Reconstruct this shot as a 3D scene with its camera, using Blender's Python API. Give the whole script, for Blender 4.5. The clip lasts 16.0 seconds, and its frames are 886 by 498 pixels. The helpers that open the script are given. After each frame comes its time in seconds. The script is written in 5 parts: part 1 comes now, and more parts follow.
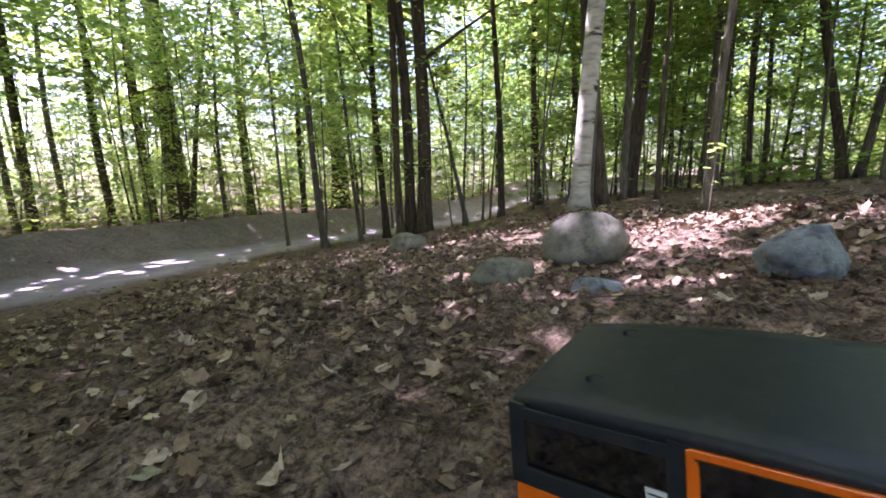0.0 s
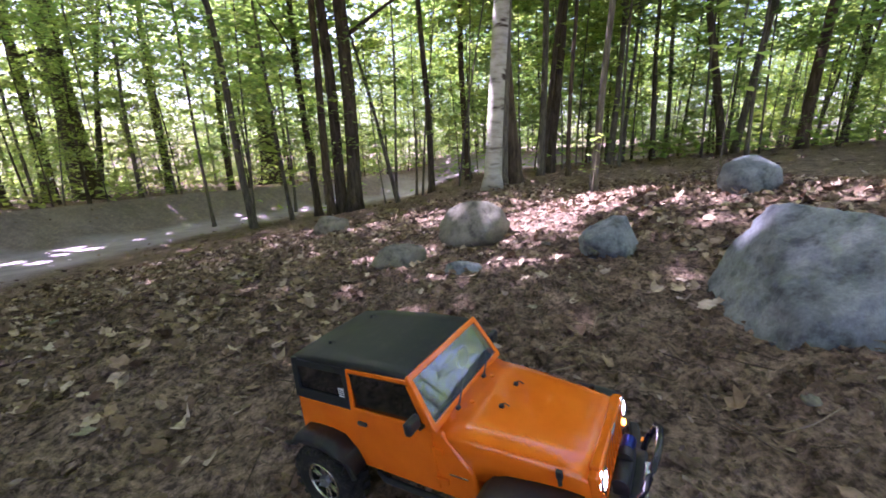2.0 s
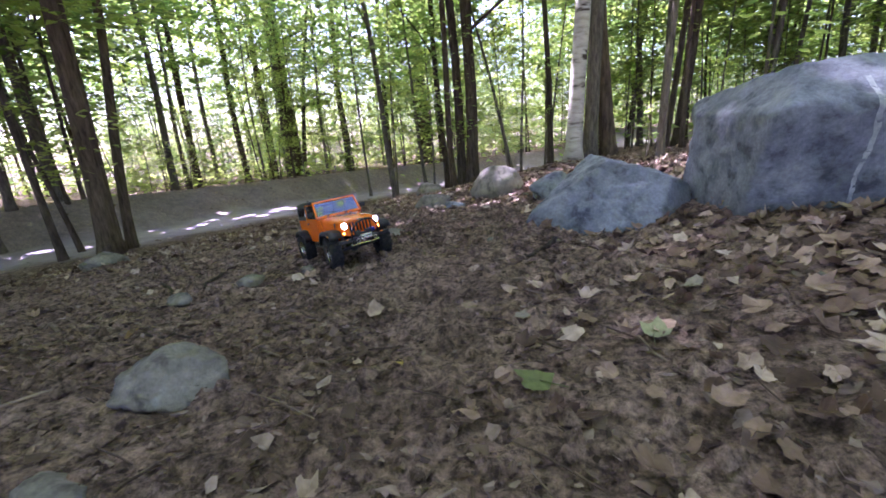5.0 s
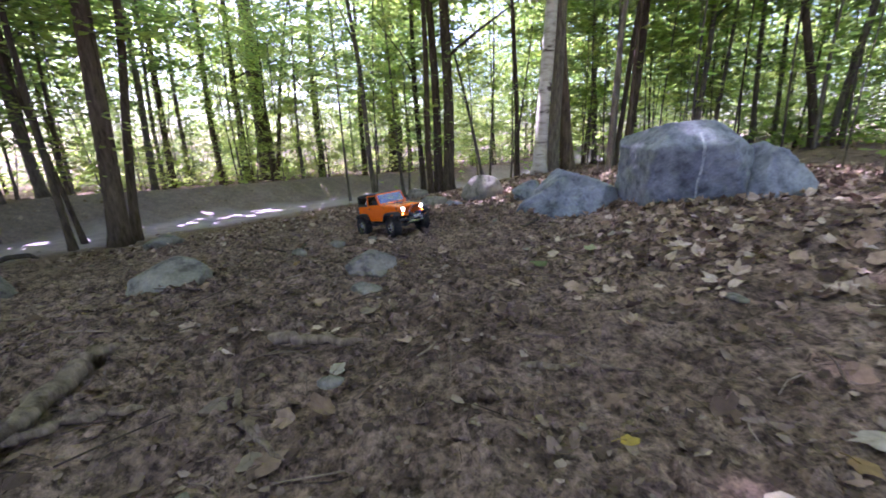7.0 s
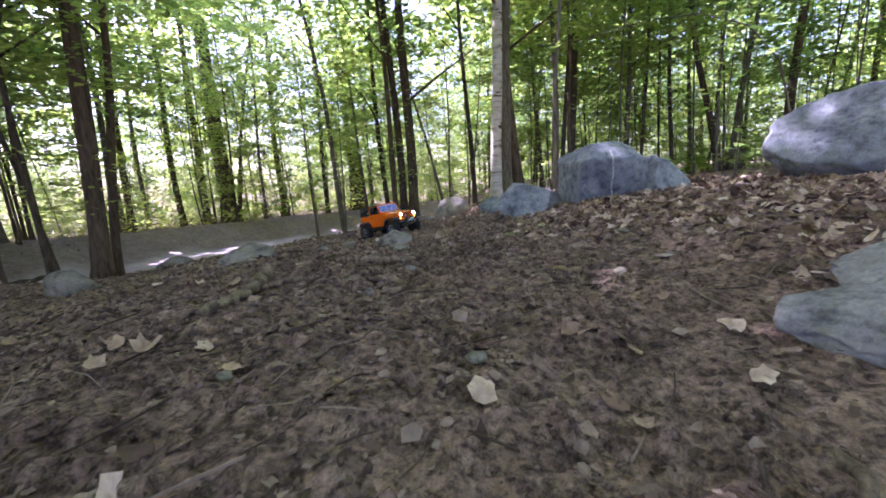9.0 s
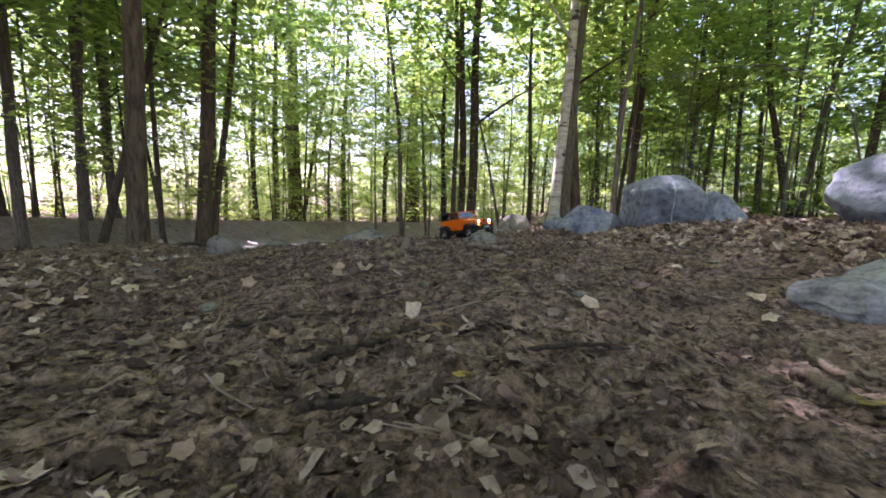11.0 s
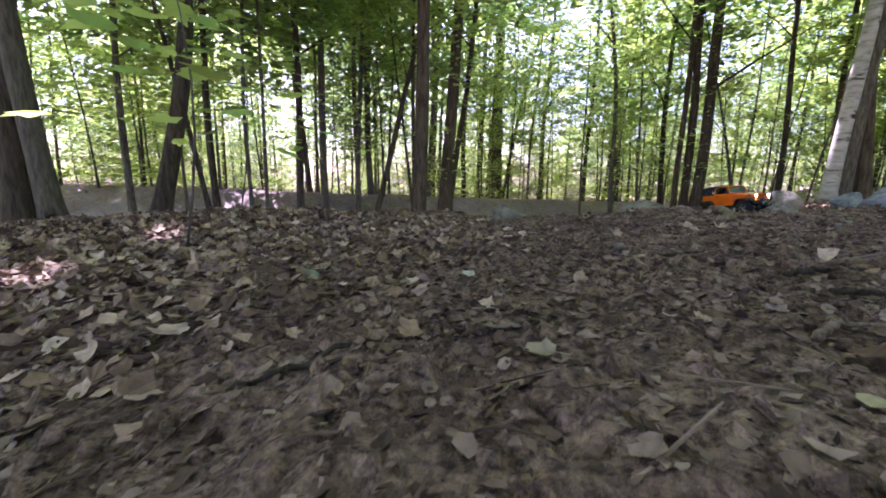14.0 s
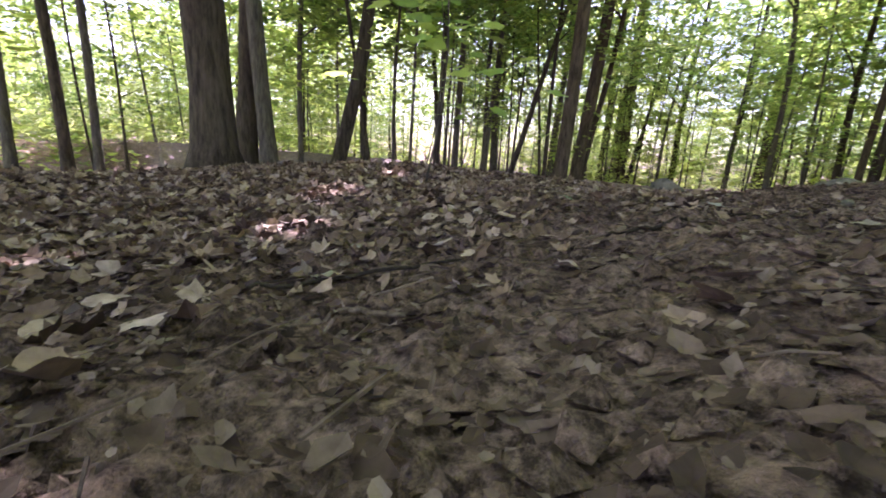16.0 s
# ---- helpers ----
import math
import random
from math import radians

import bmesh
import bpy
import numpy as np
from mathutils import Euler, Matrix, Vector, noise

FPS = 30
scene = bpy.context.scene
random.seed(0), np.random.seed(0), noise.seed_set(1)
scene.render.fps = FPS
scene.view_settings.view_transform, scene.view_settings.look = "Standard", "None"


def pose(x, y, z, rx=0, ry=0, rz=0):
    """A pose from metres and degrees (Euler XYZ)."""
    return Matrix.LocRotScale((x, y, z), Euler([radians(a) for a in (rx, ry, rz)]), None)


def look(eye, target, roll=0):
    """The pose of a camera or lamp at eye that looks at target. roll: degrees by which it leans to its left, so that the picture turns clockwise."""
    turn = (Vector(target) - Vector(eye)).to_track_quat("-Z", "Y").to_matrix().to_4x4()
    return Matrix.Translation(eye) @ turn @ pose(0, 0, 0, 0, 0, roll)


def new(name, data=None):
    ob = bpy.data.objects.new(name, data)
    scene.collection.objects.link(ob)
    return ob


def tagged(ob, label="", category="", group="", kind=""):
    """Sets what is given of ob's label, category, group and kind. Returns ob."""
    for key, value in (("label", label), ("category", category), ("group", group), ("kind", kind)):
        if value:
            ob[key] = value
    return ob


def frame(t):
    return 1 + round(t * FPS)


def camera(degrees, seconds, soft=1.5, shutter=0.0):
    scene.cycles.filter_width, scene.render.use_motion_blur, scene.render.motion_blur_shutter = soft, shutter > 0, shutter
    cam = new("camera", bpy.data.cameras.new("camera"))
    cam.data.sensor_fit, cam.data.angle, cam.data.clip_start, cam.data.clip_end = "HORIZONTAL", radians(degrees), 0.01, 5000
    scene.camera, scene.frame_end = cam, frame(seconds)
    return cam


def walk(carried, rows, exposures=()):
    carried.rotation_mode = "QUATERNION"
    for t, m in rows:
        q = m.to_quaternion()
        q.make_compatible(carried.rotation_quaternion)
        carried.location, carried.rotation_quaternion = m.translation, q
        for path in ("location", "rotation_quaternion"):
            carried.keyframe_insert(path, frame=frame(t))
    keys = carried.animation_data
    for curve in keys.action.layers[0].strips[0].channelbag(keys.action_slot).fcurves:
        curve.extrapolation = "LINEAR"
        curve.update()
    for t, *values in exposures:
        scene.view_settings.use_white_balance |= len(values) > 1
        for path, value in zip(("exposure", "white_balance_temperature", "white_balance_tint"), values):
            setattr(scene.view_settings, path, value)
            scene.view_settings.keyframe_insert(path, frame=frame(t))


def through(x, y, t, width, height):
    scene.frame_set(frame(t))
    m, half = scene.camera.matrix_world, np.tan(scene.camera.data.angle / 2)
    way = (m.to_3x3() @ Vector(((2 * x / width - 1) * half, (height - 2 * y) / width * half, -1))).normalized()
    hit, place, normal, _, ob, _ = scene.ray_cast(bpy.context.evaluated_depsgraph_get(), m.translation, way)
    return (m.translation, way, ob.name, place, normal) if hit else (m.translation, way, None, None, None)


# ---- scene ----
cam = camera(96.1, 16.0, soft=1.75, shutter=0.15)
EXPOSURE = [(0.0, 2.20, 5750, 50), (1.5, 2.28, 5750, 52), (2.5, 2.36, 5650, 53), (4.5, 2.42, 5500, 55), (8.0, 2.36, 5500, 56), (11.0, 2.22, 5900, 50), (13.0, 2.18, 5900, 51), (14.0, 2.16, 5650, 53), (14.6, 2.10, 6000, 54), (16.0, 2.14, 5950, 51)]
PATH = [
    (0.0, pose(-0.093, -0.150, 0.170, 79.47, 1.80, 1.71)),
    (0.5, pose(0.005, -0.240, 0.172, 80.77, 0.67, 0.86)),
    (1.0, pose(0.106, -0.339, 0.264, 79.70, 1.08, -0.87)),
    (1.5, pose(0.090, -0.485, 0.334, 77.55, -1.66, -3.25)),
    (2.0, pose(0.113, -0.427, 0.300, 75.06, 1.93, -6.64)),
    (2.5, pose(0.323, -0.655, 0.249, 77.27, 0.95, -12.70)),
    (3.0, pose(0.603, -1.018, 0.294, 75.85, -1.29, -11.88)),
    (3.5, pose(0.778, -1.226, 0.373, 69.78, -5.54, 1.25)),
    (4.0, pose(0.881, -1.132, 0.305, 72.95, 1.35, 8.00)),
    (4.5, pose(0.979, -1.231, 0.268, 75.55, 4.74, 18.02)),
    (4.7, pose(1.007, -1.258, 0.256, 73.65, 4.80, 16.15)),
    (6.8, pose(0.928, -2.038, 0.309, 73.43, 4.15, 14.37)),
    (7.0, pose(0.905, -2.136, 0.318, 74.66, 2.28, 10.66)),
    (7.5, pose(0.844, -2.383, 0.349, 76.95, 3.89, 3.15)),
    (8.0, pose(0.894, -2.563, 0.293, 78.99, 3.19, 5.07)),
    (8.2, pose(0.886, -2.616, 0.271, 79.30, 4.52, 4.13)),
    (10.3, pose(0.690, -3.126, 0.150, 81.76, 0.62, 7.29)),
    (10.5, pose(0.685, -3.166, 0.153, 82.34, 0.40, 8.90)),
    (11.0, pose(0.633, -3.293, 0.140, 82.88, -1.30, 11.23)),
    (11.5, pose(0.555, -3.312, 0.153, 85.39, 0.06, 13.17)),
    (12.0, pose(0.444, -3.453, 0.101, 85.31, -1.90, 17.64)),
    (12.5, pose(0.375, -3.496, 0.073, 83.44, -2.38, 23.08)),
    (13.0, pose(0.325, -3.604, 0.066, 81.88, -2.39, 25.92)),
    (13.5, pose(0.257, -3.788, 0.135, 80.78, -3.26, 27.72)),
    (14.0, pose(0.226, -3.901, 0.094, 79.59, -0.57, 36.91)),
    (14.5, pose(0.247, -4.065, 0.067, 77.98, -1.76, 39.29)),
    (15.0, pose(0.190, -4.291, 0.061, 78.93, -1.85, 39.59)),
    (15.5, pose(0.145, -4.439, 0.025, 78.38, -2.50, 42.83)),
    (16.0, pose(0.124, -4.434, -0.043, 76.52, -3.24, 51.97)),
]
walk(cam, PATH, EXPOSURE)

# ---- light ----
SUN_FROM = Vector((-0.509, 0.294, 0.809))
world = bpy.data.worlds.new("sky")
scene.world = world
world.use_nodes = True
wn = world.node_tree.nodes
sky = wn.new("ShaderNodeTexSky")
sky.sky_type = "NISHITA"
sky.sun_disc = False
sky.sun_elevation = math.asin(SUN_FROM.z)
sky.sun_rotation = math.atan2(SUN_FROM.x, SUN_FROM.y)
sky.air_density, sky.dust_density = 1.0, 2.0
wn["Background"].inputs["Strength"].default_value = 0.15
world.node_tree.links.new(sky.outputs["Color"], wn["Background"].inputs["Color"])
sun = new("sun", bpy.data.lights.new("sun", "SUN"))
sun.data.energy, sun.data.angle, sun.data.color = 5.0, radians(0.55), (1.0, 0.995, 0.93)
sun.matrix_world = look(SUN_FROM * 40, (0, 0, 0))

# ---- materials ----
class Nodes:
    """A material with a Principled shader and short calls for the nodes that feed it."""

    def __init__(self, name, rough=0.8, metal=0.0, spec=0.3):
        self.mat = bpy.data.materials.new(name)
        self.mat.use_nodes = True
        self.tree = self.mat.node_tree
        self.bsdf = self.tree.nodes["Principled BSDF"]
        self.bsdf.inputs["Roughness"].default_value = rough
        self.bsdf.inputs["Metallic"].default_value = metal
        self.bsdf.inputs["Specular IOR Level"].default_value = spec

    def node(self, kind, **values):
        n = self.tree.nodes.new(kind)
        for key, value in values.items():
            n.inputs[key].default_value = value
        return n

    def link(self, a, b):
        self.tree.links.new(a, b)

    def coords(self):
        return self.node("ShaderNodeTexCoord").outputs["Object"]

    def noise(self, scale, detail=4.0, rough=0.6, vector=None):
        n = self.node("ShaderNodeTexNoise", Scale=scale, Detail=detail, Roughness=rough)
        self.link(vector or self.coords(), n.inputs["Vector"])
        return n.outputs["Fac"]

    def ramp(self, fac, *stops):
        n = self.node("ShaderNodeValToRGB")
        e = n.color_ramp.elements
        while len(e) < len(stops):
            e.new(0.5)
        for el, (pos, col) in zip(e, stops):
            el.position, el.color = pos, (*col, 1.0)
        self.link(fac, n.inputs["Fac"])
        return n.outputs["Color"]

    def mix(self, fac, a, b, kind="MIX"):
        n = self.node("ShaderNodeMix")
        n.data_type, n.blend_type = "RGBA", kind
        for v, slot in ((fac, 0), (a, 6), (b, 7)):
            if hasattr(v, "links"):
                self.link(v, n.inputs[slot])
            else:
                n.inputs[slot].default_value = v if slot == 0 else (*v, 1.0)
        return n.outputs[2]

    def color(self, v):
        if hasattr(v, "links"):
            self.link(v, self.bsdf.inputs["Base Color"])
        else:
            self.bsdf.inputs["Base Color"].default_value = (*v, 1.0)
        return self

    def bump(self, height, strength=0.4, dist=0.01):
        n = self.node("ShaderNodeBump", Strength=strength, Distance=dist)
        self.link(height, n.inputs["Height"])
        self.link(n.outputs["Normal"], self.bsdf.inputs["Normal"])
        return self


def plain(name, col, rough=0.5, metal=0.0, spec=0.4, scale=60.0, vary=0.25):
    """A paint, plastic or metal with slight wear in colour and gloss."""
    m = Nodes(name, rough, metal, spec)
    f = m.noise(scale, 3.0)
    lo, hi = [c * (1 - vary) for c in col], [min(1.0, c * (1 + vary)) for c in col]
    m.color(m.ramp(f, (0.3, lo), (0.7, hi)))
    r = m.node("ShaderNodeMapRange")
    r.inputs["To Min"].default_value, r.inputs["To Max"].default_value = max(0.02, rough - 0.08), min(1.0, rough + 0.1)
    m.link(m.noise(scale * 0.3, 3.0), r.inputs["Value"])
    m.link(r.outputs["Result"], m.bsdf.inputs["Roughness"])
    return m.mat


def soil_material():
    m = Nodes("soil", 0.95, 0.0, 0.15)
    big, mid, fine = m.noise(1.1, 5.0), m.noise(11.0, 6.0, 0.75), m.noise(55.0, 5.0, 0.75)
    a = m.ramp(mid, (0.36, (0.038, 0.024, 0.019)), (0.50, (0.214, 0.145, 0.117)), (0.68, (0.416, 0.297, 0.245)))
    b = m.ramp(big, (0.38, (0.120, 0.083, 0.063)), (0.62, (0.307, 0.222, 0.179)))
    c = m.mix(0.4, a, b)
    c = m.mix(0.8, c, m.ramp(fine, (0.38, (0.14, 0.125, 0.12)), (0.5, (0.95, 0.94, 0.93)), (0.63, (1.75, 1.68, 1.62))), "MULTIPLY")
    dirt = m.ramp(m.noise(3.0, 6.0, 0.7), (0.3, (0.34, 0.28, 0.32)), (0.7, (0.57, 0.48, 0.545)))
    road = m.node("ShaderNodeAttribute")
    road.attribute_name = "road"
    m.color(m.mix(road.outputs["Fac"], c, dirt))
    h = m.mix(0.5, m.noise(38.0, 6.0, 0.75), m.noise(130.0, 4.0, 0.7))
    return m.bump(h, 1.0, 0.022).mat


def bark_material(name, dark, light, scale=1.0):
    m = Nodes(name, 0.9, 0.0, 0.2)
    co = m.node("ShaderNodeMapping")
    co.inputs["Scale"].default_value = (9 * scale, 9 * scale, 1.6 * scale)
    m.link(m.coords(), co.inputs["Vector"])
    f = m.noise(3.0, 6.0, 0.7, co.outputs["Vector"])
    c = m.ramp(f, (0.35, dark), (0.65, light))
    moss = m.ramp(m.noise(0.9, 4.0), (0.55, (1, 1, 1)), (0.75, (0.85, 1.0, 0.75)))
    m.color(m.mix(0.7, c, moss, "MULTIPLY"))
    return m.bump(f, 0.9, 0.02).mat


def birch_material():
    m = Nodes("birch_bark", 0.75, 0.0, 0.25)
    co = m.node("ShaderNodeMapping")
    co.inputs["Scale"].default_value = (3.0, 3.0, 9.0)
    m.link(m.coords(), co.inputs["Vector"])
    f = m.noise(1.6, 5.0, 0.6, co.outputs["Vector"])
    c = m.ramp(f, (0.30, (0.05, 0.04, 0.035)), (0.40, (0.34, 0.31, 0.27)), (0.52, (0.47, 0.44, 0.40)), (0.75, (0.60, 0.575, 0.535)))
    co2 = m.node("ShaderNodeMapping")
    co2.inputs["Scale"].default_value = (2.2, 2.2, 7.0)
    m.link(m.coords(), co2.inputs["Vector"])
    scar = m.ramp(m.noise(1.0, 3.0, 0.6, co2.outputs["Vector"]), (0.58, (1, 1, 1)), (0.64, (0.13, 0.10, 0.085)))
    m.color(m.mix(1.0, c, scar, "MULTIPLY"))
    return m.bump(f, 0.4, 0.008).mat


def leaf_material(name, dark, light, through, share=0.45):
    """A green leaf: it reflects and lets light through."""
    m = Nodes(name, 0.5, 0.0, 0.3)
    geo = m.node("ShaderNodeNewGeometry")
    rnd = geo.outputs["Random Per Island"]
    m.color(m.ramp(rnd, (0.0, dark), (0.6, light), (1.0, [min(1, c * 1.35) for c in light])))
    t = m.node("ShaderNodeBsdfTranslucent")
    m.link(m.ramp(rnd, (0.0, [c * 0.6 for c in through]), (0.7, through), (1.0, [min(1, c * 1.3) for c in through])), t.inputs["Color"])
    mixer = m.node("ShaderNodeMixShader")
    mixer.inputs[0].default_value = share
    m.link(m.bsdf.outputs[0], mixer.inputs[1])
    m.link(t.outputs[0], mixer.inputs[2])
    m.link(mixer.outputs[0], m.tree.nodes["Material Output"].inputs["Surface"])
    return m.mat


def litter_material(name, cols):
    m = Nodes(name, 0.75, 0.0, 0.3)
    geo = m.node("ShaderNodeNewGeometry")
    stops = [((i / (len(cols) - 1)) ** 0.75, c) for i, c in enumerate(cols)]
    c = m.ramp(geo.outputs["Random Per Island"], *stops)
    c = m.mix(0.7, c, m.ramp(m.noise(45.0, 4.0), (0.35, (0.55, 0.5, 0.45)), (0.65, (1.25, 1.22, 1.2))), "MULTIPLY")
    m.color(c)
    return m.bump(m.noise(90.0, 3.0), 0.5, 0.004).mat


def stone_material(name, dark, light, tint):
    m = Nodes(name, 0.85, 0.0, 0.25)
    c = m.ramp(m.noise(4.5, 7.0, 0.7), (0.37, dark), (0.62, light))
    c = m.mix(0.75, c, m.ramp(m.noise(17.0, 5.0, 0.7), (0.36, (0.45, 0.45, 0.47)), (0.46, (1, 1, 1)), (0.66, (1.15, 1.14, 1.12))), "MULTIPLY")
    c = m.mix(0.6, c, m.ramp(m.noise(1.4, 4.0), (0.4, (1, 1, 1)), (0.7, tint)), "MULTIPLY")
    c = m.mix(0.4, c, m.ramp(m.noise(90.0, 4.0, 0.7), (0.38, (0.6, 0.6, 0.6)), (0.62, (1.3, 1.3, 1.3))), "MULTIPLY")
    lichen = m.ramp(m.noise(7.0, 5.0, 0.7), (0.60, (0, 0, 0)), (0.72, (0.7, 0.7, 0.7)))
    m.color(m.mix(lichen, c, (0.27, 0.29, 0.28)))
    h = m.mix(0.5, m.noise(14.0, 6.0, 0.65), m.noise(120.0, 4.0))
    return m.bump(h, 0.5, 0.014).mat


SOIL = soil_material()
BARK = [bark_material("bark_dark", (0.038, 0.028, 0.021), (0.140, 0.108, 0.084)),
        bark_material("bark_grey", (0.075, 0.063, 0.052), (0.215, 0.185, 0.152), 1.4),
        bark_material("bark_brown", (0.048, 0.033, 0.024), (0.165, 0.120, 0.086))]
BIRCH = birch_material()
LEAF = [leaf_material("leaf_mid", (0.055, 0.095, 0.020), (0.122, 0.183, 0.038), (0.48, 0.68, 0.18), 0.58),
        leaf_material("leaf_yellow_green", (0.080, 0.12, 0.020), (0.168, 0.225, 0.040), (0.67, 0.80, 0.20), 0.60),
        leaf_material("leaf_deep", (0.035, 0.062, 0.018), (0.077, 0.115, 0.033), (0.34, 0.52, 0.12), 0.52)]
LITTER = litter_material("litter", [(0.073, 0.045, 0.032), (0.182, 0.119, 0.084), (0.318, 0.222, 0.163), (0.416, 0.310, 0.243), (0.520, 0.419, 0.351)])
TRODDEN = litter_material("trodden_litter", [(0.047, 0.029, 0.020), (0.104, 0.069, 0.050), (0.166, 0.116, 0.088), (0.224, 0.164, 0.131), (0.312, 0.244, 0.201)])
DEBRIS = litter_material("debris", [(0.042, 0.028, 0.020), (0.104, 0.071, 0.054), (0.187, 0.136, 0.107), (0.301, 0.234, 0.190)])
STONE = stone_material("stone_blue_grey", (0.120, 0.131, 0.158), (0.282, 0.298, 0.338), (0.78, 0.81, 0.89))
STONE_MID = stone_material("stone_grey", (0.140, 0.136, 0.145), (0.325, 0.315, 0.328), (0.86, 0.84, 0.84))
STONE_WARM = stone_material("stone_warm_grey", (0.115, 0.105, 0.09), (0.25, 0.232, 0.205), (0.85, 0.80, 0.74))

# ---- building helpers ----
def smooth(a, b, v):
    t = min(1.0, max(0.0, (v - a) / (b - a)))
    return t * t * (3 - 2 * t)


def mesh_object(name, verts, faces, mat, parent=None, shade=True):
    me = bpy.data.meshes.new(name)
    me.from_pydata(verts, [], faces)
    me.materials.append(mat)
    if shade:
        me.polygons.foreach_set("use_smooth", [True] * len(me.polygons))
    me.update()
    ob = new(name, me)
    ob.parent = parent
    return ob


def part(name, bm, mat, parent=None, label="", shade=False):
    """Links a bmesh as one mesh object under a thing or a part."""
    me = bpy.data.meshes.new(name)
    bm.normal_update()
    bm.to_mesh(me)
    bm.free()
    me.materials.append(mat)
    if shade:
        me.polygons.foreach_set("use_smooth", [True] * len(me.polygons))
    ob = new(name, me)
    ob.parent = parent
    return tagged(ob, label)


ROAD = [(-9.24, -2.77), (-6.59, 0.79), (-5.54, 3.31), (-5.06, 5.88), (-3.85, 8.60), (-1.16, 11.47), (2.99, 13.74), (8.45, 14.83)]


def road_side(x, y):
    """The distance from the middle of the dirt trail, positive on its far side."""
    best, side = 1e9, 1.0
    for (ax, ay), (bx, by) in zip(ROAD, ROAD[1:]):
        dx, dy = bx - ax, by - ay
        t = min(1.0, max(0.0, ((x - ax) * dx + (y - ay) * dy) / (dx * dx + dy * dy)))
        ex, ey = x - ax - t * dx, y - ay - t * dy
        d = math.hypot(ex, ey)
        if d < best:
            best, side = d, 1.0 if dx * ey - dy * ex > 0 else -1.0
    return best * side


def hillside(x, y):
    """The lie of the hill: nearly level along the path, falling away to the north and the west."""
    v = (y + 3.0) / 1.5
    fall = 1.5 * (v if v > 40 else math.log1p(math.exp(v)))
    return 0.139 - 4.063 * math.tanh(fall / 30) + 0.325 * math.tanh((x - 0.5) / 6) + 2.1 * math.tanh(y / 30)


def ground_z(x, y, fine=True):
    s = road_side(x, y)
    z = 0.10
    z -= 0.09 * smooth(-3.0, -4.6, y) * smooth(0.4, -0.6, x)
    z += 0.09 * smooth(-1.1, -2.6, x) * smooth(0.5, -1.6, y)
    z += 0.20 * math.exp(-((x - 2.05) ** 2 / 1.3 + (y - 1.4) ** 2 / 2.2))
    z += 0.05 * math.exp(-((x - 1.9) ** 2 / 0.5 + (y + 0.5) ** 2 / 1.2))
    z += 0.030 * max(0.0, x - 2.0) * smooth(12, 3, abs(y - 3)) + 0.10 * smooth(2.5, 5.0, y) * smooth(-0.2, 1.4, x)
    dip = smooth(-6.0, -1.3, s) * smooth(2.4, 0.2, x)
    z = z * (1 - dip) - 0.25 * dip
    z += 0.09 * smooth(-1.3, -2.6, x) * smooth(0.25, -0.6, y) * (0.3 + 0.7 * smooth(-1.8, -0.8, y)) * smooth(-1.3, -2.6, s)
    z += (0.62 * smooth(0.7, 1.9, s) - 0.10 * smooth(1.9, 3.4, s))
    z += 0.09 * math.exp(-((x - 0.1) ** 2 / 0.30 + (y + 1.5) ** 2 / 0.5)) - 0.08 * math.exp(-((x - 1.25) ** 2 / 0.15 + (y + 2.45) ** 2 / 0.25)) + 0.055 * math.exp(-((x - 0.92) ** 2 + (y - 0.10) ** 2) / 0.02) + 0.09 * math.exp(-((x - 1.2) ** 2 / 0.8 + (y - 4.0) ** 2 / 0.8))
    z += hillside(x, y)
    if fine:
        p = Vector((x, y, 0))
        away = math.hypot(x - 0.4, y + 1.5)
        rough = 1.0 - 0.75 * smooth(0.9, 0.5, abs(s))
        z += rough * (0.035 * noise.noise(p * 1.3) + 0.016 * noise.noise(p * 4.1 + Vector((7, 3, 1))))
        if away < 9:
            k = rough * smooth(9, 5, away)
            lump = 0.55 + 0.9 * abs(noise.noise(p * 1.9 + Vector((2, 9, 4))))
            z += k * lump * (0.024 * abs(noise.noise(p * 7.0)) + 0.036 * abs(noise.noise(p * 15.0 + Vector((3, 3, 3)))) + 0.017 * noise.noise(p * 29.0) - 0.016)
    return z


def ground_sheet():
    def lines(lo, hi, step, far):
        """Even steps across the near stretch, then ever longer ones out to the horizon."""
        out = [lo + i * step for i in range(int((hi - lo) / step) + 1)]
        d = step
        while out[-1] < far:
            d *= 1.13
            out.append(out[-1] + d)
        d = step
        while out[0] > -far:
            d *= 1.13
            out.insert(0, out[0] - d)
        return out
    xs, ys = lines(-1.8, 2.3, 0.017, 420), lines(-5.0, 2.2, 0.017, 420)
    verts, road = [], []
    for y in ys:
        for x in xs:
            near = abs(x) < 60 and abs(y) < 60
            verts.append((x, y, ground_z(x, y) if near else ground_z(x, y, False)))
            s = road_side(x, y) if near else 9.0
            edge = 0.30 * noise.noise(Vector((x, y, 0)) * 1.7)
            road.append(max(smooth(1.25, 0.75, abs(s + 0.25) + edge), 0.34 * smooth(2.6, 1.9, s + edge) * smooth(0.2, 0.7, s)) if abs(s) < 4 else 0.0)
    w, h = len(xs), len(ys)
    faces = [(j * w + i, j * w + i + 1, (j + 1) * w + i + 1, (j + 1) * w + i) for j in range(h - 1) for i in range(w - 1)]
    ob = mesh_object("ground", verts, faces, SOIL)
    ob.data.attributes.new("road", "FLOAT", "POINT").data.foreach_set("value", road)
    return tagged(ob, "dark trampled forest soil with a pale dirt trail and banked berm", "ground", kind="structure")


ground_sheet()

